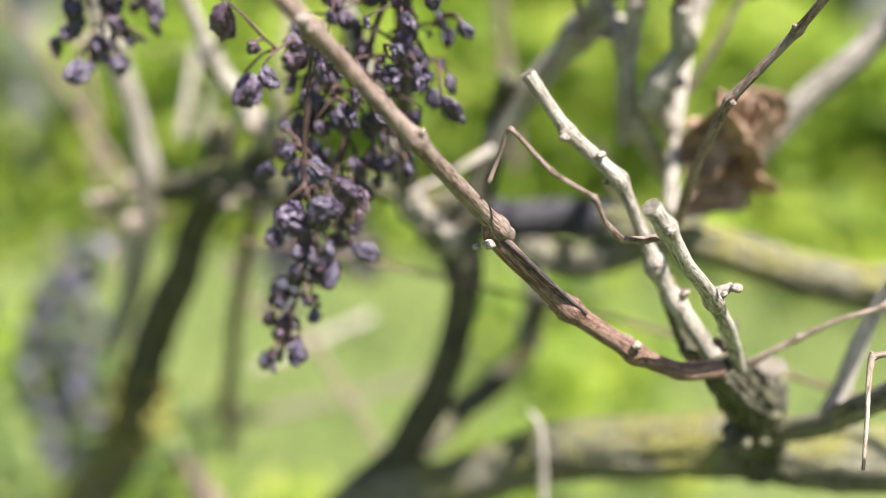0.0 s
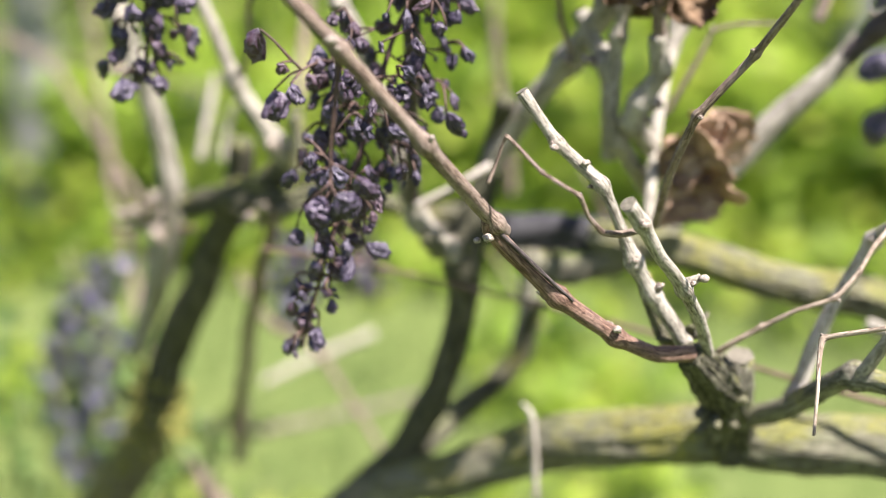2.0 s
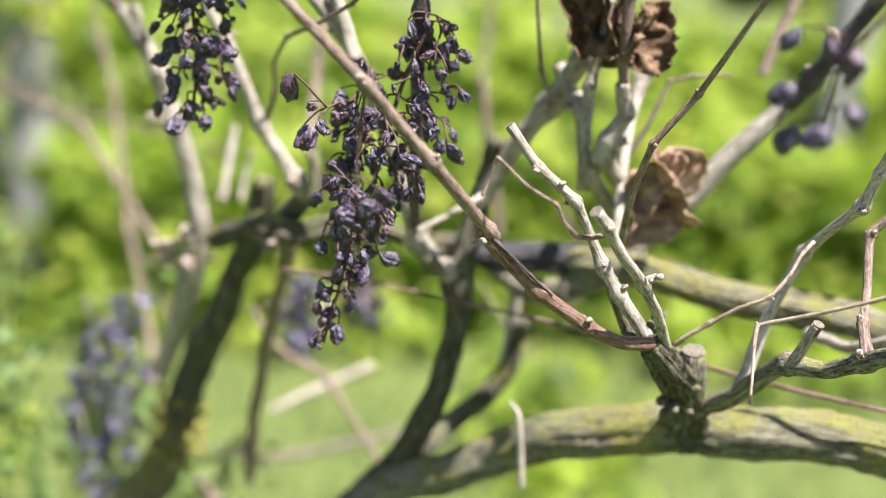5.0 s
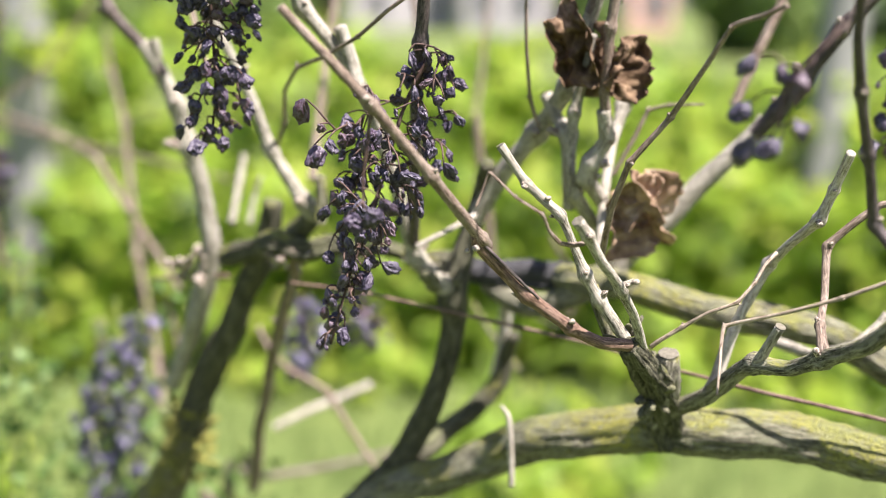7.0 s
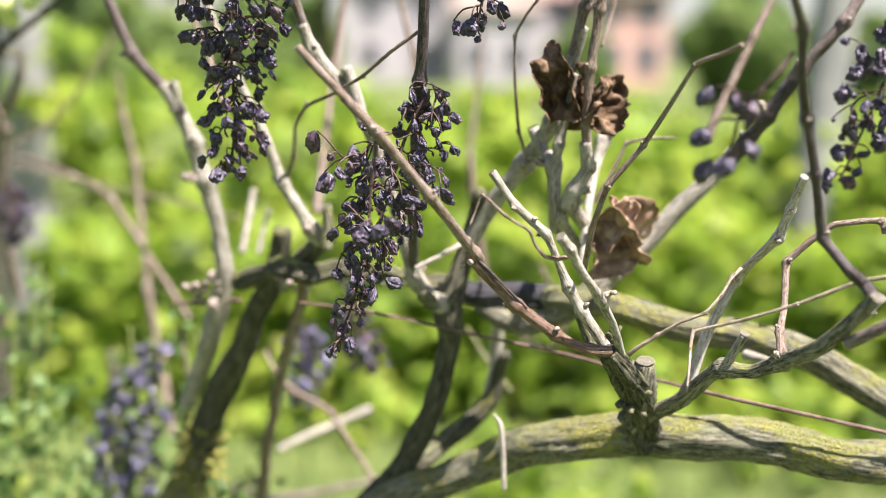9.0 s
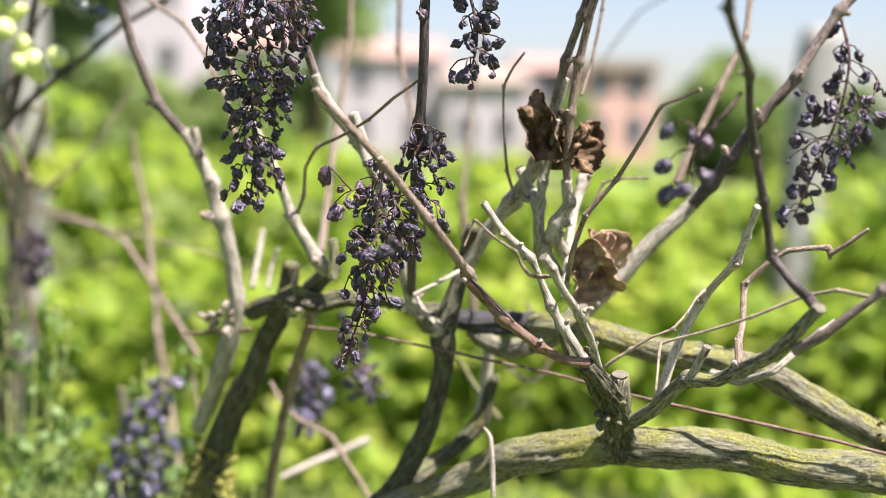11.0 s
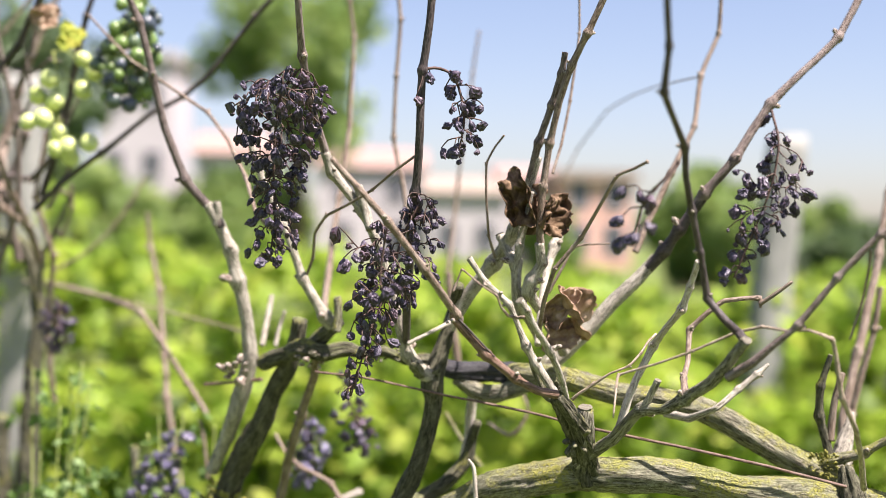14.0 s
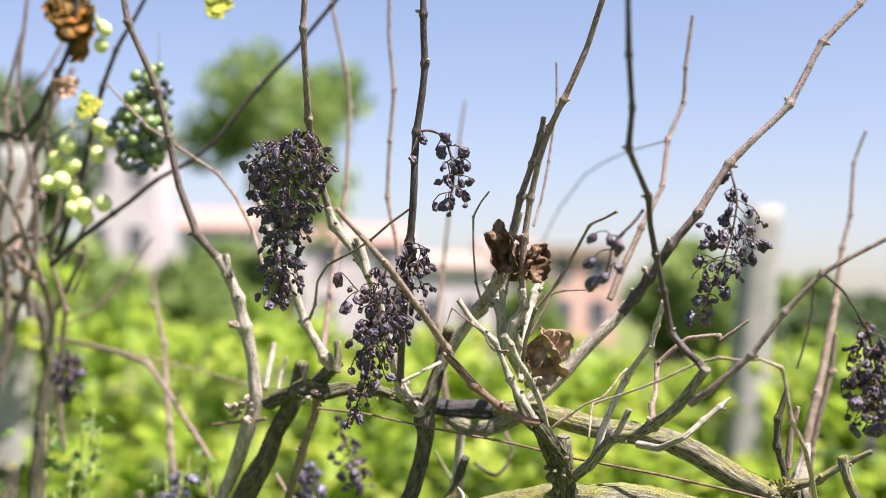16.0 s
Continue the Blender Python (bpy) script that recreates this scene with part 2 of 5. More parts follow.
BROWN_LEAF = dry_leaf_mat("dark_dry_leaf", (0.040, 0.026, 0.015), (0.13, 0.083, 0.047), (0.31, 0.22, 0.13))
RUSSET_LEAF = dry_leaf_mat("russet_dry_leaf", (0.13, 0.078, 0.045), (0.33, 0.225, 0.145), (0.52, 0.41, 0.30))
AUTUMN_LEAF = dry_leaf_mat("turning_leaf", (0.075, 0.030, 0.014), (0.13, 0.095, 0.022), (0.48, 0.15, 0.015))
YELLOW_LEAF = dry_leaf_mat("yellow_green_leaf", (0.16, 0.24, 0.03), (0.30, 0.34, 0.05), (0.38, 0.34, 0.06))


def ground_mat():
    m = Mat("meadow_ground", 0.95, 0.1)
    broad = m.noise(m.coords((0.9, 0.9, 0.9)), 1.0, 5)
    fine = m.noise(m.coords((14, 14, 14)), 1.0, 6, 0.7)
    c = m.ramp(fine, [(0.3, (0.050, 0.080, 0.022)), (0.5, (0.096, 0.136, 0.038)), (0.7, (0.152, 0.184, 0.062))])
    c = m.mix(m.ramp(broad, [(0.42, (0.0,)), (0.7, (0.6,))]), c, (0.138, 0.172, 0.050))
    m.color(c).bump(fine, 0.8, 0.03)
    return m.m


def plain(name, a, b, scale, rough=0.85, bump=0.002):
    m = Mat(name, rough, 0.3)
    n = m.noise(m.coords((scale, scale, scale)), 1.0, 6, 0.65)
    m.color(m.ramp(n, [(0.3, a), (0.7, b)])).bump(n, 0.6, bump)
    return m.m


GROUND = ground_mat()
CONCRETE = plain("weathered_concrete", (0.17, 0.178, 0.162), (0.285, 0.29, 0.262), 14)
WHITE_WALL = plain("white_render", (0.37, 0.352, 0.355), (0.46, 0.44, 0.445), 0.8)
PINK_WALL = plain("pink_render", (0.50, 0.30, 0.24), (0.62, 0.40, 0.33), 0.8)
ROOF_TILE = plain("clay_roof", (0.23, 0.15, 0.125), (0.34, 0.24, 0.205), 3)
TAN_ROOF = plain("tan_roof", (0.22, 0.175, 0.14), (0.32, 0.27, 0.22), 3)
DARK_PANE = plain("window_glass", (0.05, 0.06, 0.07), (0.09, 0.10, 0.11), 1, 0.15)
TREE_BARK = plain("tree_bark", (0.06, 0.045, 0.03), (0.16, 0.12, 0.08), 8)


# ---- building blocks ----
def part(name, bm, material, parent=None, label="", smooth=True, origin=None):
    """Links a bmesh as one mesh object under a thing or a part."""
    me = bpy.data.meshes.new(name)
    bm.to_mesh(me)
    bm.free()
    return part_of(name, me, material, parent, label, smooth, origin)


def part_of(name, me, material, parent=None, label="", smooth=True, origin=None):
    if not me.materials:
        me.materials.append(material)
    if smooth:
        me.polygons.foreach_set("use_smooth", [True] * len(me.polygons))
    ob = new(name, me)
    if origin is not None:
        ob.matrix_basis = Matrix.Translation(origin)
    if parent:
        ob.parent = parent
        ob.matrix_parent_inverse = base_of(parent).inverted()
    if label:
        ob["label"] = label
    return ob


def base_of(ob):
    """World pose of a thing or part while it is being built."""
    m = ob.matrix_basis.copy()
    if ob.parent:
        m = base_of(ob.parent) @ ob.matrix_parent_inverse @ m
    return m


def thing(name, place, label, category, group="", kind=""):
    ob = new(name)
    ob.matrix_basis = Matrix.Translation(place)
    ob.empty_display_size = 0.05
    return tagged(ob, label, category, group, kind)


def spline(points, step, slack=1.0):
    """Points of a smooth line through the given points, with a matching value for each further column."""
    p = np.array(points, float)
    p = np.vstack([2 * p[0] - p[1], p, 2 * p[-1] - p[-2]])
    rows, marks = [], []
    for i in range(1, len(p) - 2):
        a, b, c, d = p[i - 1], p[i], p[i + 1], p[i + 2]
        n = max(2, int(np.linalg.norm((c - b)[:3]) / step))
        marks.append(len(rows))
        for k in range(n):
            t = k / n
            m0, m1 = (c - a) * 0.5 * slack, (d - b) * 0.5 * slack
            rows.append((2 * t ** 3 - 3 * t * t + 1) * b + (t ** 3 - 2 * t * t + t) * m0 + (3 * t * t - 2 * t ** 3) * c + (t ** 3 - t * t) * m1)
    marks.append(len(rows))
    rows.append(p[-2])
    return np.array(rows), marks


def frames_along(line):
    """A sideways and an upward direction for each point of a line, without twist."""
    d = np.gradient(line, axis=0)
    d /= np.linalg.norm(d, axis=1)[:, None] + 1e-12
    ref = np.array([0.0, 1.0, 0.0]) if abs(d[0][1]) < 0.9 else np.array([1.0, 0, 0])
    us, vs = [], []
    u = np.cross(d[0], ref)
    for t in d:
        u = u - t * np.dot(u, t)
        u /= np.linalg.norm(u) + 1e-12
        us.append(u)
        vs.append(np.cross(t, u))
    return d, np.array(us), np.array(vs)


def tube_mesh(line, radii, sides, rough=0.0, fine=0.04, seed=0.0, origin=(0, 0, 0)):
    """A closed tube with uneven bark; its 'bark' attribute runs round and along it."""
    d, u, v = frames_along(line)
    s = np.concatenate([[0], np.cumsum(np.linalg.norm(np.diff(line, axis=0), axis=1))])
    verts, barks = [], []
    for i, c in enumerate(line):
        r0 = radii[i]
        for k in range(sides):
            a = 2 * math.pi * k / sides
            ca, sa = math.cos(a), math.sin(a)
            q = Vector((ca * 1.9 + seed, sa * 1.9, s[i] * 22))
            w = fine * noise.noise(Vector((ca * 4 + seed, sa * 4, s[i] * 60)))
            if rough:
                w += rough * (0.055 * (0.5 - abs(noise.noise(Vector((ca * 5.5, sa * 5.5 + seed, s[i] * 11))) * 2)) + 0.16 * noise.noise(q) + 0.10 * noise.noise(Vector((ca * 7, sa * 7 + seed, s[i] * 30))) + 0.07 * noise.noise(Vector((ca * 3, sa * 3 + seed, s[i] * 190))))
            r = r0 * (1 + w)
            verts.append(c + u[i] * (ca * r) + v[i] * (sa * r) - np.array(origin))
            barks.append((ca * r0, sa * r0, s[i] + seed))
    n = len(line)
    faces = []
    for i in range(n - 1):
        for k in range(sides):
            a, b = i * sides + k, i * sides + (k + 1) % sides
            faces.append((a, b, b + sides, a + sides))
    for i, e in ((0, 0), (n - 1, 1)):
        verts.append(line[i] - np.array(origin) + d[i] * radii[i] * (0.25 if e else -0.25))
        barks.append((0, 0, s[i] + seed))
        m = len(verts) - 1
        for k in range(sides):
            a, b = i * sides + k, i * sides + (k + 1) % sides
            faces.append((a, b, m) if e else (b, a, m))
    me = bpy.data.meshes.new("tube")
    me.from_pydata([tuple(x) for x in verts], [], faces)
    at = me.attributes.new("bark", "FLOAT_VECTOR", "POINT")
    at.data.foreach_set("vector", np.array(barks, dtype=np.float32).ravel())
    return me


def bud_shape(seed):
    bm = bmesh.new()
    bmesh.ops.create_icosphere(bm, subdivisions=2, radius=1.0)
    for x in bm.verts:
        p = x.co.copy()
        k = 1 + 0.35 * noise.noise(p * 1.7 + Vector((seed, 0, 0)))
        x.co = Vector((p.x * k * 0.8, p.y * k * 0.8, (p.z * k + 0.5) * 1.1))
    me = bpy.data.meshes.new("bud")
    bm.to_mesh(me)
    bm.free()
    return me


BUDS = [bud_shape(i * 7.3) for i in range(4)]
shoot_count = 0


def shoot(name, vine, material, points, knots=(), cut=0, rough=0.0, label=""):
    """A stem, arm, cane or twig of a vine through points (x, y, z, radius in mm), with swollen nodes, buds and sawn ends."""
    global shoot_count
    shoot_count += 1
    seed = shoot_count * 1.37
    rng = random.Random(shoot_count)
    big = max(p[3] for p in points) / 1000
    rows, marks = spline(points, max(0.0018, min(0.004, big * 0.35)) if big < 0.03 else 0.006, 0.3 if knots else 0.85)
    line, radii = rows[:, :3], np.maximum(rows[:, 3] / 1000 * (1.0 if name == "cordon" and vine is vine_right else 0.76 if rough else 0.70), 0.0005)
    s = np.concatenate([[0], np.cumsum(np.linalg.norm(np.diff(line, axis=0), axis=1))])
    wob = np.array([[noise.noise(Vector((x * 18, seed, j * 9.1))) for j in range(3)] for x in s])
    line = line + wob * radii[:, None] * 0.35
    for k in knots:
        c = s[marks[k]]
        w = radii[marks[k]] * 1.15
        radii = radii * (1 + 0.40 * np.exp(-((s - c) / w) ** 2))
    sides = 36 if rough and big > 0.009 else 22 if big > 0.009 else 14 if big > 0.003 else 9
    middle = line[len(line) // 2]
    me = tube_mesh(line, radii, sides, rough, 0.10 if big > 0.003 else 0.06, seed, middle)
    ob = part_of(name, me, material, vine, label, origin=middle)
    d, u, v = frames_along(line)
    for k in knots:
        i = marks[k]
        turn = rng.uniform(0, 6.28)
        out = Vector(u[i] * math.cos(turn) + v[i] * math.sin(turn))
        out = (out + Vector(d[i]) * (0.5 if d[i][2] > 0 else -0.5)).normalized()
        size = radii[i] * rng.uniform(0.38, 0.62)
        place = Vector(line[i]) + out * radii[i] * 0.72
        b = part_of("bud", BUDS[rng.randrange(4)], BUD, ob)
        b.matrix_parent_inverse = base_of(ob).inverted()
        b.matrix_basis = Matrix.LocRotScale(place, out.to_track_quat("Z", "Y"), (size, size, size * rng.uniform(0.9, 1.5)))
    for flag, i, way in ((2, 0, -1), (1, len(line) - 1, 1)):
        if cut & flag:
            bm = bmesh.new()
            bmesh.ops.create_circle(bm, cap_ends=True, segments=18, radius=radii[i] * 1.02)
            for f in list(bm.faces):
                bmesh.ops.poke(bm, faces=[f])
            for x in bm.verts:
                x.co += Vector((0, 0, radii[i] * 0.14 * noise.noise(x.co * 900 + Vector((seed, 0, 0)))))
                x.co *= 1 + 0.08 * noise.noise(x.co * 500)
            end = part("cut_end", bm, CUT, ob, "pale sawn end")
            nrm = Vector(d[i]) * way
            tilt = Vector((rng.uniform(-0.3, 0.3), rng.uniform(-0.5, 0.1), 0.3))
            end.matrix_basis = Matrix.LocRotScale(Vector(line[i]) + nrm * radii[i] * 0.32, (nrm + tilt * 0.5).to_track_quat("Z", "Y"), None)
    return ob


def knobs(parent, centre, spread, count, size, seed, material, name="bark_knob"):
    """Rough lumps and flakes of bark crowded round a pruning head."""
    rng = random.Random(seed)
    for i in range(count):
        v = Vector((rng.gauss(0, 1), rng.gauss(0, 0.8), rng.gauss(0, 1))).normalized()
        p = Vector(centre) + Vector((v.x * spread[0], v.y * spread[1], v.z * spread[2])) * rng.uniform(0.45, 0.75)
        k = size * rng.uniform(0.5, 1.3)
        b = part_of(name, BUDS[rng.randrange(4)], BUD, parent)
        b.matrix_basis = Matrix.LocRotScale(p, (v + Vector((0, -0.3, 0.4))).to_track_quat("Z", "Y"), (k, k * rng.uniform(0.5, 1.0), k * rng.uniform(0.7, 1.8)))
        b.material_slots[0].link = "OBJECT"
        b.material_slots[0].material = material


def shrivelled(seed, deep, long, waist, flat=0.7, busy=1.0):
    """A dried grape that hangs from its origin: a collapsed skin in sharp folds round hollows."""
    bm = bmesh.new()
    bmesh.ops.create_icosphere(bm, subdivisions=4, radius=1.0)
    off = Vector((seed * 3.1, seed * 1.7, -seed))
    for x in bm.verts:
        p = x.co.copy()
        q = p + 0.35 * Vector((noise.noise(p * 1.3 + off), noise.noise(p * 1.3 - off), noise.noise(p * 1.3 + off * 2)))
        low = noise.noise(q * 1.0 + off)
        fold = 1 - min(1.0, abs(noise.noise(Vector((q.x * 1.35, q.y * 1.35, q.z * 0.7)) * busy + off * 2)) * 2.2)
        crease = 1 - min(1.0, abs(noise.noise(Vector((q.x * 3.0, q.y * 3.0, q.z * 1.7)) * busy - off)) * 2.4)
        fine = 1 - min(1.0, abs(noise.noise(q * 6.0 + off * 3)) * 2.4)
        k = 1.0 - deep + deep * (0.95 * fold + 0.26 * crease + 0.06 * fine) + 0.50 * low
        top = max(0.0, p.z)
        k *= 1 - waist * top * top
        bend = 0.4 * noise.noise(Vector((p.z * 1.2, seed, 0)))
        x.co = Vector((p.x * k + bend, p.y * k * flat, (p.z - 1.0) * long * (0.66 + 0.34 * k)))
    me = bpy.data.meshes.new("berry")
    bm.to_mesh(me)
    bm.free()
    return me


RAISINS = [shrivelled(i * 1.9 + 0.6, d, l, w, f) for i, (d, l, w, f) in enumerate(
    ((0.52, 1.2, 0.45, 0.7), (0.62, 1.4, 0.6, 0.6), (0.46, 1.1, 0.35, 0.8), (0.64, 1.5, 0.65, 0.55), (0.56, 1.3, 0.5, 0.7), (0.5, 1.55, 0.55, 0.65), (0.64, 1.1, 0.4, 0.6), (0.44, 1.2, 0.5, 0.85), (0.58, 1.0, 0.35, 0.75), (0.56, 1.35, 0.7, 0.7)))]
SAGGING = [shrivelled(i * 2.7 + 5.1, d, l, w, 0.85) for i, (d, l, w) in enumerate(((0.46, 1.25, 0.7), (0.50, 1.4, 0.75), (0.42, 1.2, 0.6)))]
CRUMPLED = [shrivelled(i * 4.7 + 2.2, 0.85, l, 0.2, 0.62, 2.0) for i, l in enumerate((0.95, 1.1, 0.75))]


def round_grape(seed):
    bm = bmesh.new()
    bmesh.ops.create_icosphere(bm, subdivisions=3, radius=1.0)
    for x in bm.verts:
        k = 1 + 0.03 * noise.noise(x.co + Vector((seed, 0, 0)))
        x.co = Vector((x.co.x * k, x.co.y * k, (x.co.z - 1.0) * 1.06 * k))
    me = bpy.data.meshes.new("grape")
    bm.to_mesh(me)
    bm.free()
    return me


PLUMP = [round_grape(i * 2.2) for i in range(3)]


def merge_tubes(lines, sides=7):
    """Several thin stalks as one mesh."""
    verts, faces = [], []
    for pts, r0, r1 in lines:
        rows, _ = spline(pts, 0.004)
        d, u, v = frames_along(rows)
        n = len(rows)
        for i in range(n):
            r = (r0 + (r1 - r0) * i / (n - 1)) * (1 + 0.25 * noise.noise(Vector(rows[i]) * 300))
            for k in range(sides):
                a = 6.28318 * k / sides
                verts.append(tuple(rows[i] + (u[i] * math.cos(a) + v[i] * math.sin(a)) * r))
        o = len(verts) - n * sides
        for i in range(n - 1):
            for k in range(sides):
                a, b = o + i * sides + k, o + i * sides + (k + 1) % sides
                faces.append((a, b, b + sides, a + sides))
        faces.append(tuple(o + k for k in range(sides))[::-1])
        faces.append(tuple(o + (n - 1) * sides + k for k in range(sides)))
    me = bpy.data.meshes.new("stalks")
    me.from_pydata(verts, [], faces)
    return me


def cluster(axis, widths, count, size, seed, label, shapes, skin, stalk_mat, placed=(), tight=0.6, group="grape clusters on the vine", stalk_r=0.0011, hollow=0.0):
    """A hanging bunch: a stalk along axis, side stalks and berries within the widths (half, in metres)."""
    rng = random.Random(seed)
    top = Vector(axis[0])
    ob = thing("grape_cluster", top, label, "grapes", group)
    rows, _ = spline(axis, 0.002)
    n = len(rows)
    wid = np.interp(np.linspace(0, 1, n), np.linspace(0, 1, len(widths)), widths)
    wt = (wid + 0.004) * (wid > 0)
    wt = np.cumsum(wt) / wt.sum()
    spots = [(Vector(p), s, None) for *p, s in placed]
    tries = 0
    while len(spots) < count + len(placed) and tries < count * 60:
        tries += 1
        i = int(np.searchsorted(wt, rng.random()))
        i = min(i, n - 1)
        r = wid[i] * math.sqrt(hollow * max(0.0, 1 - 2 * i / n) + (1 - hollow * max(0.0, 1 - 2 * i / n)) * rng.random())
        a = rng.uniform(0, 6.283)
        p = Vector(rows[i]) + Vector((math.cos(a) * r, math.sin(a) * r * 0.8, rng.uniform(-0.5, 0.5) * size))
        s = size * rng.choice((0.62, 0.8, 0.95, 1.0, 1.1, 1.2, 0.4))
        if all((p - q).length > tight * (s + t) for q, t, _ in spots):
            spots.append((p, s, i))
    lines = [([tuple(x) for x in axis], stalk_r * 1.25, stalk_r * 0.7)]
    joints = [np.array(r) for r in rows[::3]]
    reach = lambda p: min(np.linalg.norm(rows - np.array(p), axis=1))
    for p, s, i in sorted(spots, key=lambda q: reach(q[0])):
        top_p = np.array(p) + (0, 0, 0.0008)
        gaps = np.linalg.norm(np.array(joints) - (top_p + (0, 0, 0.006)), axis=1)
        a = joints[int(np.argmin(gaps))]
        if np.linalg.norm(top_p - a) > 0.002:
            m = (a + top_p) / 2 + np.array((rng.uniform(-1, 1), rng.uniform(-1, 1), rng.uniform(0.2, 1.4))) * 0.002
            lines.append(([tuple(a), tuple(m), tuple(top_p)], stalk_r * 0.62, stalk_r * 0.45))
            joints.append(m)
    part_of("stem", merge_tubes(lines[:1]), stalk_mat, ob, "dry main stalk" if stalk_mat == DRY_STALK else "green main stalk")
    for side_stalk in lines[1:]:
        part_of("side_stalk", merge_tubes([side_stalk]), stalk_mat, ob)
    inv = base_of(ob).inverted()
    for p, s, i in spots:
        src = shapes[rng.randrange(len(shapes))]
        b = new("berry", src)
        if not src.materials:
            src.materials.append(skin)
            src.polygons.foreach_set("use_smooth", [True] * len(src.polygons))
        b.parent, b.matrix_parent_inverse = ob, inv
        if b.material_slots:
            b.material_slots[0].link = "OBJECT"
            b.material_slots[0].material = skin
        tilt = Euler((rng.gauss(0, 0.55), rng.gauss(0, 0.55), rng.uniform(0, 6.28)))
        k = s * 0.5
        b.matrix_basis = Matrix.LocRotScale(p + Vector((0, 0, 0.001)), tilt, (k, k * rng.uniform(0.85, 1.0), k))
    return ob


def dry_leaf(place, size, turn, seed, material, label, curl=1.6, lobes=2, crumple=1.0):
    """A withered vine leaf: crumpled, curled blades round a dry stalk."""
    ob = thing("dry_leaf", place, label, "leaf")
    rng = random.Random(seed)
    inv = base_of(ob).inverted()
    for j in range(lobes):
        n = 30
        bm = bmesh.new()
        grid = []
        for i in range(n + 1):
            row = []
            for k in range(n + 1):
                x, y = 2 * i / n - 1, 2 * k / n - 1
                rr = math.hypot(x, y)
                a = math.atan2(y, x)
                edge = 0.86 + 0.08 * math.sin(3 * a + seed + j) + 0.26 * noise.noise(Vector((math.cos(a) * 1.6, math.sin(a) * 1.6, seed + j))) + 0.08 * noise.noise(Vector((math.cos(a) * 5, math.sin(a) * 5, seed - j)))
                sc = edge * max(abs(x), abs(y)) / max(rr, 1e-6) if rr > 1e-6 else 1
                px, py = x * sc, y * sc
                q = Vector((px * 1.5, py * 1.5, seed * 2.3 + j * 5))
                z = crumple * (0.42 * noise.noise(q) + 0.34 * (0.4 - abs(noise.noise(q * 1.8))) + 0.16 * noise.noise(q * 4))
                bend = curl * px
                co = Vector((math.sin(bend) / max(curl, 0.1), py, (1 - math.cos(bend)) / max(curl, 0.1))) + Vector((0.2 * noise.noise(q * 1.7 + Vector((9, 0, 0))), 0.1 * noise.noise(q * 2 + Vector((0, 9, 0))), z))
                row.append(bm.verts.new(co * size * 0.5))
            grid.append(row)
        for i in range(n):
            for k in range(n):
                bm.faces.new((grid[i][k], grid[i + 1][k], grid[i + 1][k + 1], grid[i][k + 1]))
        bl = part("blade", bm, material, ob)
        bl.matrix_parent_inverse = inv
        t = turn[j]
        bl.matrix_basis = Matrix.LocRotScale(Vector(place) + Vector(t[3:6]) * size, Euler([radians(a) for a in t[:3]]), Vector(t[6:9]) if len(t) > 6 else None)
        so = bl.modifiers.new("thickness", "SOLIDIFY")
        so.thickness = 0.0006
    return ob


def leaf_card(seed):
    """One lobed vine leaf: outline points round a raised middle, about one unit wide."""
    rng = random.Random(seed)
    pts = [(0, 0, 0.06)]
    for i in range(15):
        a = 2 * math.pi * i / 15 - math.pi / 2
        r = (0.52 if i % 3 == 0 else 0.40 if i % 3 == 1 else 0.44) * rng.uniform(0.9, 1.1)
        if i == 0:
            r = 0.12
        pts.append((math.cos(a) * r, math.sin(a) * r, -0.10 * abs(math.cos(a)) + rng.uniform(-0.05, 0.05)))
    return np.array(pts), [(0, 1 + i, 1 + (i + 1) % 15) for i in range(15)]


def scatter_leaves(places, sizes, rng, flat=0.5):
    """One mesh of many leaves, each turned its own way."""
    cards = [leaf_card(s) for s in range(5)]
    allv, allf, o = [], [], 0
    for p, s in zip(places, sizes):
        pts, fcs = cards[rng.randrange(5)]
        m = np.array(Euler((rng.gauss(0.55, flat), rng.gauss(0, flat), rng.uniform(0, 6.28))).to_matrix())
        allv.append(pts @ m.T * s + p)
        allf += [(a + o, b + o, c + o) for a, b, c in fcs]
        o += len(pts)
    me = bpy.data.meshes.new("leaves")
    me.from_pydata(np.vstack(allv).tolist(), [], allf)
    return me


# ---- ground ----
def make_ground():
    bm = bmesh.new()
    cuts = [-3000, -300, -40, -8, -4, -2, 0, 1, 2, 3, 4, 5, 6, 8, 11, 16, 30, 60, 120, 400, 3000]
    g = [[bm.verts.new((x, y, 0.05 * noise.noise(Vector((x * 0.8, y * 0.8, 0))) if abs(x) < 12 and abs(y) < 12 else 0.0)) for y in cuts] for x in [-c for c in cuts[::-1]]]
    for i in range(len(g) - 1):
        for k in range(len(cuts) - 1):
            bm.faces.new((g[i][k], g[i + 1][k], g[i + 1][k + 1], g[i][k + 1]))
    ob = part("ground", bm, GROUND)
    return tagged(ob, "bright green meadow ground between the vine rows", "ground", kind="structure")


ground = make_ground()


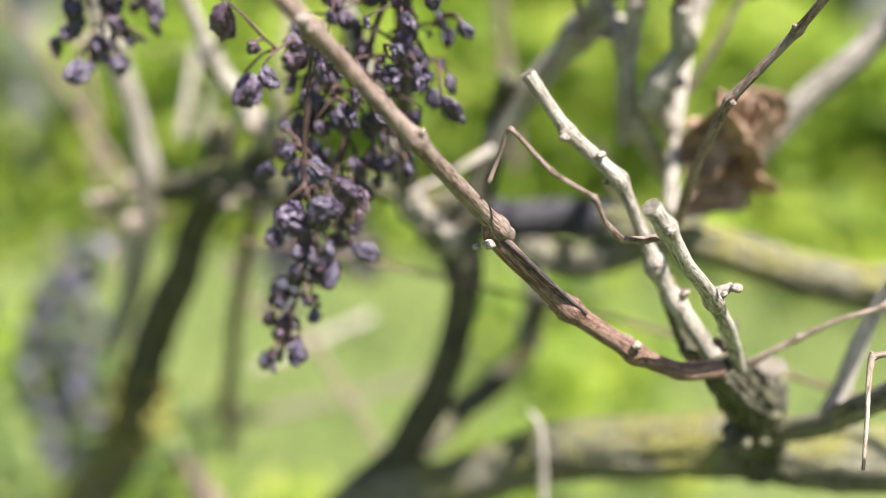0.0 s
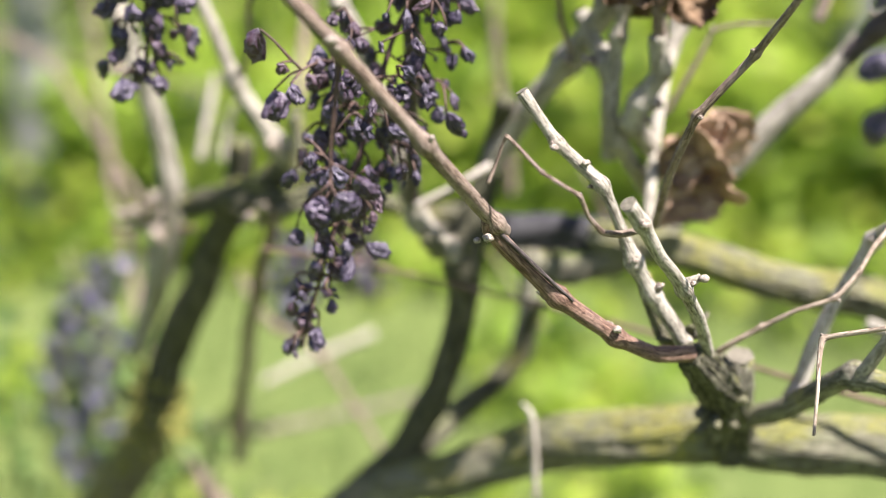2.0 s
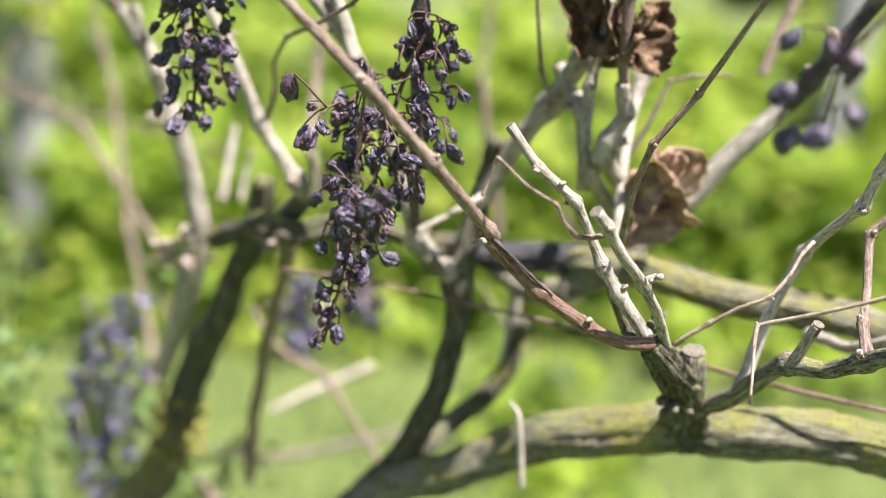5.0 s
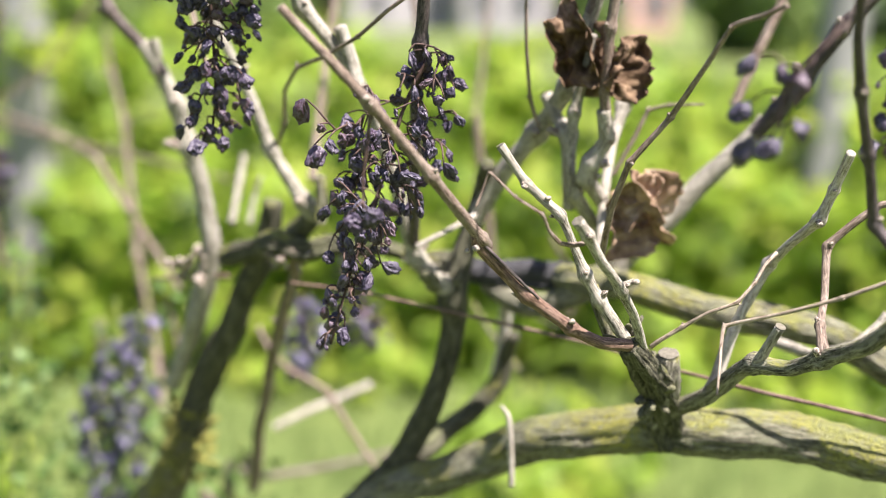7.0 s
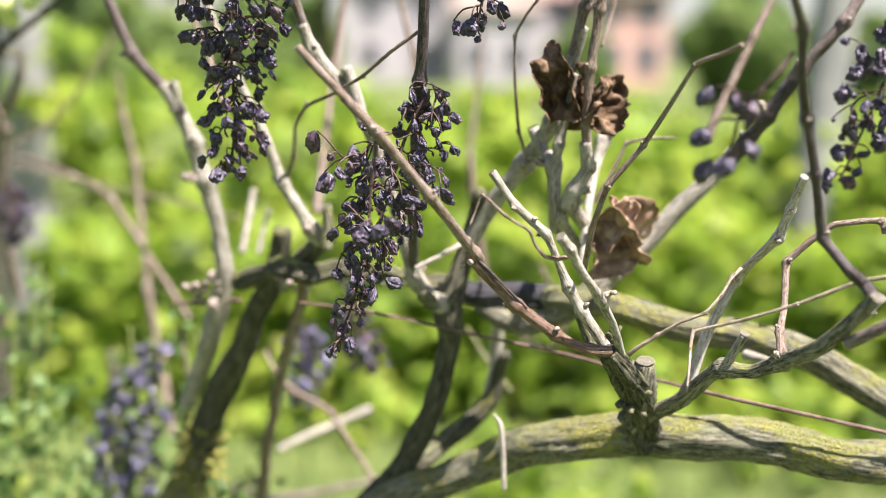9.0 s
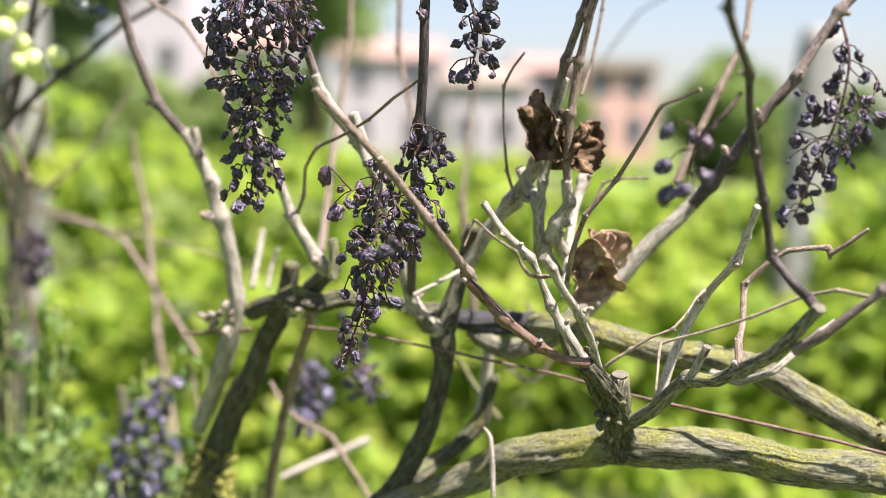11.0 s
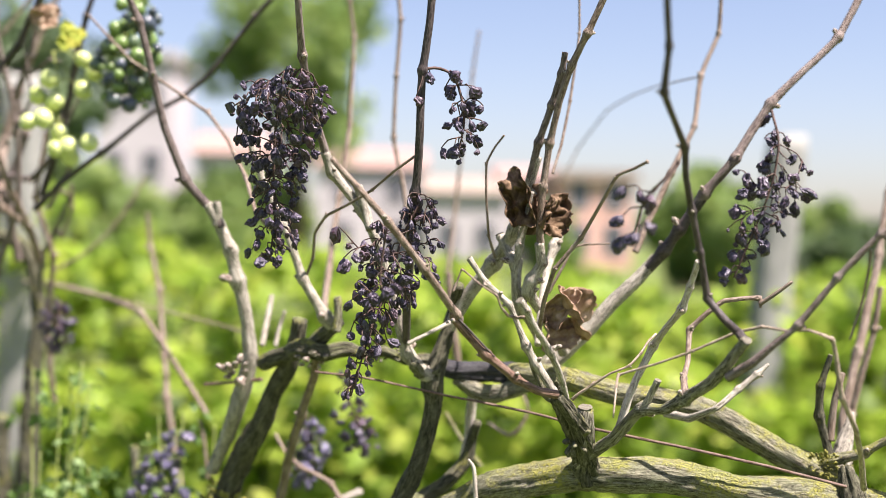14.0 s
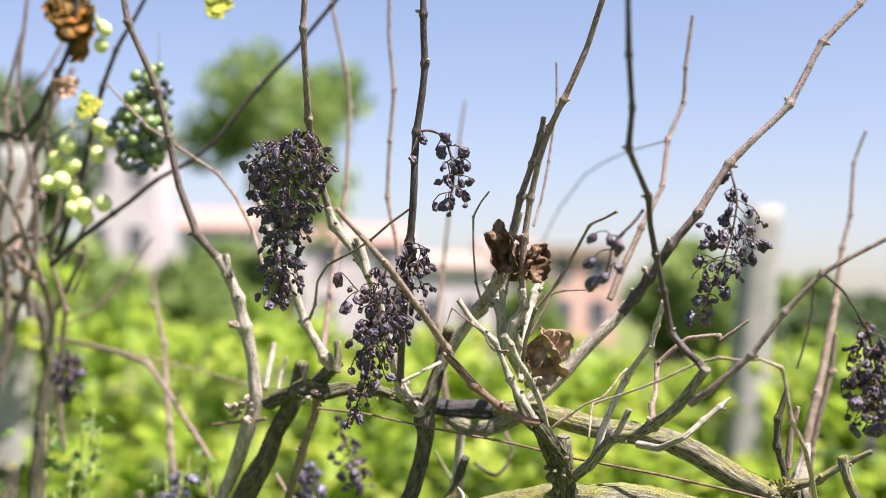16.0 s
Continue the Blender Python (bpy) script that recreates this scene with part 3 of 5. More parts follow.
def make_grass():
    rng = random.Random(5)
    verts, faces = [], []
    for i in range(56000):
        a, far = rng.uniform(0, 6.2832), 7.5 * rng.random() ** 0.62
        x, y = math.cos(a) * far, 2.2 + math.sin(a) * far
        h = rng.uniform(0.04, 0.13) * (1.6 if rng.random() < 0.08 else 1)
        a, lean, w = rng.uniform(0, 6.28), rng.uniform(0.1, 0.6) * h, rng.uniform(0.0015, 0.004)
        z = 0.05 * noise.noise(Vector((x * 0.8, y * 0.8, 0))) - 0.005
        dx, dy = math.cos(a), math.sin(a)
        o = len(verts)
        verts += [(x - dy * w, y + dx * w, z), (x + dy * w, y - dx * w, z), (x + dx * lean * 0.4 + dy * w * 0.7, y + dy * lean * 0.4 - dx * w * 0.7, z + h * 0.6),
                  (x + dx * lean * 0.4 - dy * w * 0.7, y + dy * lean * 0.4 + dx * w * 0.7, z + h * 0.6), (x + dx * lean, y + dy * lean, z + h)]
        faces += [(o, o + 1, o + 2, o + 3), (o + 3, o + 2, o + 4)]
    me = bpy.data.meshes.new("grass")
    me.from_pydata(verts, [], faces)
    return tagged(part_of("grass", me, GRASS), "sunlit short green grass", "grass", kind="stuff")


make_grass()


# ---- distance: houses and trees ----
def box(bm, x0, x1, y0, y1, z0, z1):
    v = [bm.verts.new(p) for p in ((x0, y0, z0), (x1, y0, z0), (x1, y1, z0), (x0, y1, z0), (x0, y0, z1), (x1, y0, z1), (x1, y1, z1), (x0, y1, z1))]
    for f in ((3, 2, 1, 0), (4, 5, 6, 7), (0, 1, 5, 4), (1, 2, 6, 5), (2, 3, 7, 6), (3, 0, 4, 7)):
        bm.faces.new([v[i] for i in f])


def house(x, y, w, d, h, rise, wall, roof, cols, storeys, label):
    """A far house: walls, a pitched or flat roof, rows of windows."""
    ob = thing("house", (x, y, 0), label, "house", "houses beyond the vineyard")
    bm = bmesh.new()
    box(bm, x - w / 2, x + w / 2, y, y + d, 0, h)
    part("wall", bm, wall, ob, smooth=False)
    bm = bmesh.new()
    e = 0.35
    if rise > 0:
        a = [bm.verts.new(p) for p in ((x - w / 2 - e, y - e, h), (x + w / 2 + e, y - e, h), (x + w / 2 + e, y + d + e, h), (x - w / 2 - e, y + d + e, h), (x - w / 2 - e, y + d / 2, h + rise), (x + w / 2 + e, y + d / 2, h + rise))]
        for f in ((0, 1, 5, 4), (2, 3, 4, 5), (0, 4, 3), (1, 2, 5), (3, 2, 1, 0)):
            bm.faces.new([a[i] for i in f])
    else:
        box(bm, x - w / 2 - e, x + w / 2 + e, y - e, y + d + e, h + 0.004, h + 0.5)
    part("roof", bm, roof, ob, smooth=False)
    for s in range(storeys):
        for c in range(cols):
            wx = x - w / 2 + w * (c + 0.5) / cols
            wz = 0.9 + s * h / storeys
            win = thing("window", (wx, y, wz), "", "")
            win.parent = ob
            win.matrix_parent_inverse = base_of(ob).inverted()
            bm = bmesh.new()
            for q in ((wx - 0.56, wx - 0.46, wz, wz + 1.4), (wx + 0.46, wx + 0.56, wz, wz + 1.4), (wx - 0.56, wx + 0.56, wz - 0.1, wz), (wx - 0.56, wx + 0.56, wz + 1.4, wz + 1.5)):
                box(bm, q[0], q[1], y - 0.08, y - 0.004, q[2], q[3])
            part("window_frame", bm, WHITE_WALL, win, smooth=False)
            bm = bmesh.new()
            box(bm, wx - 0.46, wx + 0.46, y - 0.04, y - 0.004, wz, wz + 1.4)
            part("pane", bm, DARK_PANE, win, smooth=False)
    return ob


house(-14.7, 72, 4.2, 7, 11.4, 0.0, WHITE_WALL, WHITE_WALL, 2, 3, "tall white house with a flat white roof")
house(-9.0, 70, 3.8, 7, 6.0, 1.4, WHITE_WALL, ROOF_TILE, 2, 2, "white house with a reddish roof")
house(-1.2, 74, 6.2, 8, 5.6, 1.4, WHITE_WALL, ROOF_TILE, 2, 2, "long white house behind the vineyard")
house(4.2, 68, 4.2, 8, 4.0, 1.0, WHITE_WALL, TAN_ROOF, 2, 1, "low white house behind the vineyard")
house(8.0, 71, 3.2, 8, 4.9, 1.0, WHITE_WALL, ROOF_TILE, 1, 2, "narrow white house with a reddish roof")
house(11.0, 66, 3.8, 8, 4.7, 0.0, PINK_WALL, TAN_ROOF, 2, 2, "pinkish brick house with a flat tan roof")


def tree(x, y, height, crown_r, leaf, seed, label, leaves=2400, leaf_size=0.42, low=0.35):
    """A tree: tapered trunk, limbs and a crown of leaf clumps with gaps."""
    rng = random.Random(seed)
    ob = thing("tree", (x, y, 0), label, "tree", "trees in the distance")
    ht = height * 0.55
    lines = [([(x, y, -0.1), (x + 0.1, y, ht * 0.5), (x, y + 0.1, ht), (x, y, height * 0.85)], height * 0.03, height * 0.006)]
    blobs = []
    for i in range(11):
        a = i * 2.4 + rng.uniform(-0.4, 0.4)
        f = rng.uniform(low, 0.95)
        r = crown_r * math.sqrt(max(0.05, 1 - (2 * (f - low) / (1 - low) - 0.9) ** 2)) * rng.uniform(0.55, 0.8)
        c = (x + math.cos(a) * r, y + math.sin(a) * r, height * f)
        blobs.append((c, crown_r * rng.uniform(0.32, 0.52)))
        lines.append(([(x, y, ht * rng.uniform(0.5, 1)), tuple((np.array(c) + (x, y, ht)) / 2), c], height * 0.011, height * 0.003))
    part_of("trunk", merge_tubes(lines), TREE_BARK, ob)
    places, sizes = [], []
    for i in range(leaves):
        c, r = blobs[i % len(blobs)]
        v = Vector((rng.gauss(0, 1), rng.gauss(0, 1), rng.gauss(0, 0.8))).normalized() * r * rng.random() ** 0.4
        places.append(np.array(c) + np.array(v))
        sizes.append(leaf_size * rng.uniform(0.6, 1.3))
    part_of("crown", scatter_leaves(places, sizes, rng, 0.9), leaf, ob, smooth=False)
    return ob


tree(-3.4, 45, 10.6, 3.5, TREE_LEAF, 1, "round green tree against the sky", 2300, 0.42, 0.45)
tree(-9.3, 30, 6.3, 2.5, DARK_LEAF, 2, "dark green tree at the edge of the vineyard")
tree(9.2, 36, 2.8, 1.6, TREE_LEAF, 4, "low green tree beyond the vines", low=0.15)
tree(11.3, 38, 2.7, 1.7, TREE_LEAF, 5, "low green tree beyond the vines", low=0.15)
tree(16.6, 64, 5.6, 2.0, TREE_LEAF, 9, "pale green tree far behind the vineyard", low=0.2)
tree(21.5, 60, 3.4, 2.4, TREE_LEAF, 10, "pale green tree far behind the vineyard", low=0.1)
tree(12.2, 31, 1.9, 1.3, DARK_LEAF, 6, "dark green bushy tree beyond the vines", low=0.1)
tree(10.5, 28, 1.8, 1.1, DARK_LEAF, 7, "dark green bushy tree beyond the vines", low=0.1)
tree(17.5, 36, 2.8, 1.9, DARK_LEAF, 8, "dark green bushy tree beyond the vines", low=0.15)
tree(-10.2, 42, 3.1, 2.6, TREE_LEAF, 21, "low green bushy tree before the houses", low=0.15)
tree(-6.3, 43, 2.8, 2.4, TREE_LEAF, 22, "low green bushy tree before the houses", low=0.15)
tree(-13.6, 41, 3.2, 2.4, TREE_LEAF, 23, "low green bushy tree before the houses", low=0.15)
tree(-5.2, 50, 3.6, 2.0, TREE_LEAF, 24, "low green bushy tree before the houses", low=0.15)
tree(6.6, 50, 2.5, 1.3, TREE_LEAF, 26, "low green bushy tree before the houses", low=0.15)
tree(-18.0, 55, 8.0, 4.0, TREE_LEAF, 12, "green tree beyond the houses", low=0.2)


# ---- the next vine rows ----
def row_vine(x, y, seed, top, leaves, group):
    rng = random.Random(seed)
    ob = thing("grapevine", (x, y, 0), "leafy green trained grapevine in the next row", "vine", group)
    lines = [([(x, y, -0.03), (x + 0.03, y + 0.02, 0.3), (x - 0.02, y, 0.62)], 0.024, 0.018)]
    for side in (-1, 1):
        lines.append(([(x - 0.02, y, 0.6), (x + side * 0.25, y + 0.02, 0.72), (x + side * 0.55, y, 0.75)], 0.014, 0.008))
        for k in range(3):
            bx = x + side * (0.12 + 0.18 * k)
            lines.append(([(bx, y, 0.72), (bx + rng.uniform(-0.1, 0.1), y + rng.uniform(-0.1, 0.1), 1.0), (bx + rng.uniform(-0.2, 0.2), y + rng.uniform(-0.2, 0.2), top)], 0.006, 0.003))
    part_of("trunk", merge_tubes(lines), TREE_BARK, ob)
    places, sizes = [], []
    for i in range(leaves):
        px = rng.uniform(-0.62, 0.62)
        lim = top + 0.14 * noise.noise(Vector((x * 2 + px * 3.5, y, seed)))
        z = 0.10 + (lim - 0.10) * rng.random() ** 0.75 + 0.10 * noise.noise(Vector((px * 5 + x, 3, y)))
        if noise.noise(Vector(((x + px) * 2.6, z * 2.6, y * 2))) < (-0.30 if x > -0.9 else 0.03):
            continue
        places.append(np.array((x + px, y + rng.gauss(0, 0.20), z)))
        sizes.append(rng.uniform(0.08, 0.17))
    part_of("leaves", scatter_leaves(places, sizes, rng, 0.7), VINE_LEAF, ob, smooth=False)
    return ob


def row_top(x):
    """The leaf wall is taller towards negative x and sags beyond the middle."""
    f = min(1.0, max(0.0, (x + 1.6) / 1.7))
    return 1.40 - 0.32 * f + 0.05 * math.sin(x * 3.1)


for i in range(8):
    x = -4.2 + 1.12 * i
    row_vine(x, 4.95 + 0.05 * math.sin(i * 2), 20 + i, row_top(x), 720, "vines of the next row")
for i in range(10):
    x = -5.8 + 1.25 * i
    row_vine(x, 7.6, 40 + i, row_top(x) - 0.02, 480, "vines of the row beyond")


def low_shoots():
    """Broad-leaved weeds and suckers at the foot of the next row, thinning out over the grass."""
    rng = random.Random(77)
    places, sizes = [], []
    while len(places) < 5200:
        x, y = rng.uniform(-4.2, 4.2), 5.1 - 2.9 * rng.random() ** 1.6
        near = (y - 2.2) / 2.9
        if noise.noise(Vector((x * 1.5, y * 1.5, 4.0))) < 0.30 - 0.55 * near:
            continue
        tall = 0.10 + 0.48 * near * near * (0.75 + 0.6 * noise.noise(Vector((x * 2.1, y, 9.0))))
        places.append(np.array((x, y, 0.03 + tall * rng.random())))
        sizes.append(rng.uniform(0.05, 0.12))
    while len(places) < 8600:
        x, y = rng.uniform(-1.4, 3.0), rng.uniform(4.15, 4.75)
        places.append(np.array((x, y, rng.uniform(0.04, 0.55 + 0.35 * noise.noise(Vector((x * 2.3, 1.0, 5.0))) + 0.2))))
        sizes.append(rng.uniform(0.07, 0.14))
    ob = part_of("low_weeds", scatter_leaves(places, sizes, rng, 0.7), VINE_LEAF, smooth=False)
    return tagged(ob, "sunlit broad-leaved weeds at the foot of the vines", "weeds", kind="stuff")


low_shoots()


def post(x, y, top, lean_x, width, label):
    ob = bmesh.new()
    rings = []
    n = 26
    for i in range(n + 1):
        z = -0.05 + (top + 0.05) * i / n
        cx = x + lean_x * (z / top - 1)
        ring = []
        for k in range(16):
            a = 2 * math.pi * (k + 0.5) / 16
            sq = 1 / max(abs(math.cos(a)), abs(math.sin(a)))
            r = width / 2 * min(sq, 1.22) * (1 + 0.03 * noise.noise(Vector((math.cos(a) * 2, math.sin(a) * 2, z * 9))))
            if i == n:
                r *= 0.9
            ring.append(ob.verts.new((cx + math.cos(a) * r, y + math.sin(a) * r, z)))
        rings.append(ring)
    for i in range(n):
        for k in range(16):
            ob.faces.new((rings[i][k], rings[i][(k + 1) % 16], rings[i + 1][(k + 1) % 16], rings[i + 1][k]))
    ob.faces.new(rings[-1])
    return tagged(part("vineyard_post", ob, CONCRETE), label, "post", "posts of the trellis")


post(1.665, 4.7, 1.77, 0.165, 0.15, "leaning grey concrete trellis post")
post(-1.56, 4.72, 1.95, 0.0, 0.16, "upright pale concrete trellis post")


# ---- the pruned vines ----
vine_right = thing("grapevine", (0.46, 0.50, 0), "bare old grapevine with a lichen-covered arm and pruned spurs", "vine", "bare vines in front")
vine_left = thing("grapevine", (-0.36, 0.92, 0), "bare old grapevine with dark trunk and long grey canes", "vine", "bare vines in front")
vine_post = thing("grapevine", (-0.62, 1.32, 0), "twisted grapevine with green grapes beside a post", "vine", "bare vines in front")
brush = thing("grapevine", (-0.30, 1.18, 0), "tangle of loose dry canes behind the vine", "vine", "bare vines in front")
shoot("cordon", vine_right, OLD, [(-0.091, 0.720, 0.929, 12.0), (-0.027, 0.660, 0.991, 13.0), (0.022, 0.630, 1.023, 14.0), (0.063, 0.600, 1.050, 15.0), (0.102, 0.575, 1.070, 15.2), (0.140, 0.555, 1.078, 16.0), (0.171, 0.545, 1.080, 16.0), (0.216, 0.535, 1.080, 15.4), (0.255, 0.527, 1.077, 15.2), (0.293, 0.521, 1.072, 15.0), (0.359, 0.517, 1.065, 15.2), (0.405, 0.515, 1.059, 15.2), (0.451, 0.510, 1.052, 15.0)], rough=1.0, label='thick grey cordon arm patched with yellow lichen')
# The neck takes the dark trunk bark, so its colour also carries the head's shade.
shoot("spur_head", vine_right, TRUNK, [(0.159, 0.543, 1.076, 17.0), (0.155, 0.536, 1.090, 16.5), (0.148, 0.514, 1.112, 14.0), (0.139, 0.492, 1.132, 13.0), (0.126, 0.470, 1.150, 11.0), (0.116, 0.454, 1.164, 7.5)], rough=2.2, label='mossy neck of the pruned head, its bark darkened for the shade there')
shoot("stub", vine_right, MOSSY, [(0.147, 0.505, 1.116, 11.0), (0.146, 0.492, 1.134, 10.0), (0.146, 0.488, 1.147, 8.2)], rough=2.2, cut=1)
shoot("cane", vine_right, TAN, [(-0.073, 0.378, 1.353, 3.4), (-0.050, 0.378, 1.329, 3.7), (-0.028, 0.380, 1.305, 4.0), (0.001, 0.393, 1.269, 4.2), (0.028, 0.418, 1.232, 4.5), (0.032, 0.426, 1.227, 4.5)], knots=(2, 3, 4), cut=2, label='tan one-year cane with a sawn tip and pale buds')
shoot("cane", vine_right, RED, [(0.026, 0.416, 1.235, 4.4), (0.027, 0.420, 1.229, 5.0), (0.039, 0.424, 1.216, 5.0), (0.055, 0.428, 1.199, 5.2), (0.080, 0.434, 1.179, 4.8), (0.098, 0.440, 1.169, 5.0), (0.116, 0.452, 1.164, 5.4)], knots=(3, 4), label='red-brown lower cane with peeling bark')
shoot("bark_strip", vine_right, DARK, [(0.030, 0.4175, 1.229, 1.4), (0.041, 0.4195, 1.218, 1.5), (0.052, 0.4225, 1.2065, 1.3), (0.061, 0.4255, 1.1975, 0.8)])
shoot("spur", vine_right, GREY, [(0.041, 0.462, 1.277, 4.0), (0.048, 0.461, 1.267, 3.5), (0.056, 0.460, 1.256, 3.5), (0.066, 0.458, 1.247, 4.0), (0.075, 0.455, 1.239, 3.7), (0.083, 0.456, 1.221, 3.6), (0.090, 0.458, 1.204, 4.8), (0.099, 0.460, 1.189, 4.8), (0.115, 0.462, 1.165, 5.6)], knots=(2, 4, 6, 7), cut=2)
shoot("spur", vine_right, GREY, [(0.078, 0.398, 1.245, 4.6), (0.084, 0.402, 1.237, 4.2), (0.093, 0.410, 1.221, 3.8), (0.106, 0.425, 1.203, 4.2), (0.116, 0.440, 1.185, 3.8), (0.126, 0.462, 1.159, 4.2)], knots=(1, 3), cut=2)
shoot("spur", vine_right, GREY, [(0.113, 0.429, 1.207, 2.0), (0.109, 0.428, 1.205, 3.2), (0.105, 0.430, 1.203, 3.5)], cut=1)
shoot("stub", vine_right, OLD, [(0.096, 0.468, 1.196, 4.8), (0.099, 0.470, 1.185, 5.2), (0.108, 0.472, 1.164, 5.5), (0.117, 0.472, 1.157, 5.5)], cut=1)
shoot("twig", vine_right, TAN, [(0.025, 0.408, 1.251, 1.2), (0.028, 0.410, 1.258, 0.9), (0.032, 0.410, 1.269, 1.1), (0.045, 0.395, 1.258, 1.1), (0.059, 0.396, 1.249, 1.3), (0.063, 0.400, 1.240, 1.3), (0.069, 0.403, 1.233, 1.8), (0.077, 0.408, 1.231, 2.2), (0.085, 0.410, 1.232, 2.0)], knots=(2, 3, 4))
shoot("spur_arm", vine_right, MOSSY, [(0.149, 0.530, 1.091, 8.5), (0.158, 0.515, 1.106, 7.8), (0.172, 0.490, 1.124, 6.8), (0.185, 0.465, 1.146, 6.6), (0.190, 0.455, 1.152, 6.6), (0.204, 0.435, 1.155, 6.2), (0.216, 0.415, 1.167, 6.2), (0.227, 0.380, 1.184, 5.6), (0.236, 0.360, 1.202, 5.5), (0.243, 0.340, 1.221, 5.2)], rough=1.3, knots=(4, 6), cut=1)
shoot("stub", vine_right, GREY, [(0.190, 0.450, 1.155, 5.2), (0.194, 0.445, 1.167, 4.2), (0.198, 0.440, 1.178, 4.2)], cut=1)
shoot("spur", vine_right, TAN, [(0.215, 0.412, 1.171, 5.2), (0.218, 0.430, 1.182, 3.4), (0.226, 0.450, 1.194, 3.2), (0.231, 0.467, 1.219, 3.4), (0.245, 0.465, 1.234, 3.2), (0.259, 0.463, 1.245, 3.0), (0.278, 0.460, 1.248, 2.8), (0.288, 0.458, 1.248, 3.0), (0.289, 0.456, 1.240, 1.8)], knots=(1, 3, 7))
shoot("twig", vine_right, TAN, [(0.288, 0.456, 1.243, 2.6), (0.299, 0.450, 1.252, 2.5), (0.312, 0.445, 1.263, 2.0)])
shoot("cane", vine_right, DARK, [(0.243, 0.342, 1.220, 5.2), (0.240, 0.350, 1.226, 5.0), (0.231, 0.350, 1.234, 4.6), (0.219, 0.360, 1.251, 4.0), (0.209, 0.348, 1.287, 3.6), (0.199, 0.335, 1.317, 3.8), (0.191, 0.320, 1.340, 3.4), (0.186, 0.306, 1.363, 3.8), (0.172, 0.280, 1.380, 3.2), (0.156, 0.242, 1.394, 3.7), (0.155, 0.225, 1.423, 3.2), (0.147, 0.200, 1.458, 3.4), (0.140, 0.170, 1.492, 2.8), (0.133, 0.150, 1.523, 2.6)], knots=(3, 4, 5, 7, 9, 10, 11), label='dark purplish-brown one-year cane')
shoot("cane", vine_right, BROWN, [(0.236, 0.360, 1.190, 5.4), (0.250, 0.345, 1.203, 5.0), (0.264, 0.338, 1.217, 3.9), (0.280, 0.330, 1.233, 3.8), (0.305, 0.320, 1.270, 3.5), (0.333, 0.310, 1.302, 3.2), (0.361, 0.300, 1.320, 2.7), (0.394, 0.290, 1.339, 2.6), (0.428, 0.280, 1.365, 2.6)], knots=(3, 4, 5))
shoot("cane", vine_right, DARK, [(0.383, 0.345, 1.258, 1.6), (0.376, 0.340, 1.268, 1.6), (0.356, 0.325, 1.289, 1.7), (0.336, 0.312, 1.302, 2.0)])
shoot("twig", vine_right, TAN, [(0.319, 0.330, 1.223, 1.2), (0.326, 0.325, 1.253, 1.5), (0.328, 0.318, 1.277, 1.5), (0.327, 0.312, 1.291, 1.7)])
shoot("twig", vine_right, GREY, [(0.236, 0.575, 1.134, 5.0), (0.252, 0.545, 1.133, 4.4), (0.271, 0.522, 1.146, 3.6), (0.291, 0.525, 1.163, 3.4), (0.308, 0.525, 1.177, 3.4), (0.318, 0.525, 1.186, 2.0)], rough=1.2, knots=(3, 4))
shoot("spur", vine_right, PALE, [(0.170, 0.495, 1.117, 6.0), (0.179, 0.500, 1.131, 6.0), (0.185, 0.500, 1.153, 5.4), (0.193, 0.500, 1.174, 4.6), (0.207, 0.498, 1.203, 4.8), (0.213, 0.475, 1.221, 4.0), (0.220, 0.450, 1.238, 4.6), (0.224, 0.440, 1.257, 3.6), (0.227, 0.425, 1.279, 3.8)], knots=(4, 6, 7), label='grey weathered cane')
shoot("twig", vine_right, STRAW, [(0.132, 0.471, 1.158, 2.2), (0.137, 0.468, 1.163, 2.0), (0.149, 0.464, 1.172, 1.9), (0.162, 0.458, 1.182, 1.5), (0.177, 0.454, 1.189, 1.5), (0.188, 0.458, 1.200, 1.5), (0.195, 0.464, 1.209, 1.4), (0.203, 0.470, 1.215, 1.8)], knots=(2, 4, 5))
shoot("twig", vine_right, STRAW, [(0.153, 0.390, 1.154, 0.9), (0.156, 0.400, 1.168, 1.1), (0.161, 0.415, 1.185, 1.6), (0.188, 0.400, 1.196, 1.4), (0.214, 0.385, 1.208, 1.5), (0.243, 0.370, 1.224, 1.6), (0.260, 0.355, 1.230, 1.7), (0.276, 0.340, 1.228, 1.7), (0.286, 0.325, 1.230, 1.6), (0.306, 0.330, 1.223, 2.2), (0.312, 0.335, 1.205, 2.6), (0.318, 0.340, 1.178, 2.8), (0.337, 0.360, 1.150, 3.0), (0.357, 0.400, 1.123, 3.2), (0.379, 0.450, 1.088, 4.0)], knots=(2, 4, 6, 9, 11))
shoot("twig", vine_right, RUST, [(-0.096, 0.620, 1.163, 1.6), (-0.043, 0.610, 1.158, 1.6), (0.022, 0.600, 1.146, 1.6), (0.105, 0.575, 1.133, 1.8), (0.157, 0.550, 1.123, 1.8), (0.223, 0.516, 1.114, 2.0), (0.310, 0.500, 1.098, 2.0), (0.379, 0.490, 1.082, 2.0)], label='thin reddish-brown twig')
shoot("twig", vine_right, PALE, [(0.051, 0.575, 1.088, 1.2), (0.056, 0.575, 1.080, 2.6), (0.058, 0.575, 1.062, 3.0), (0.059, 0.575, 1.030, 3.0)])
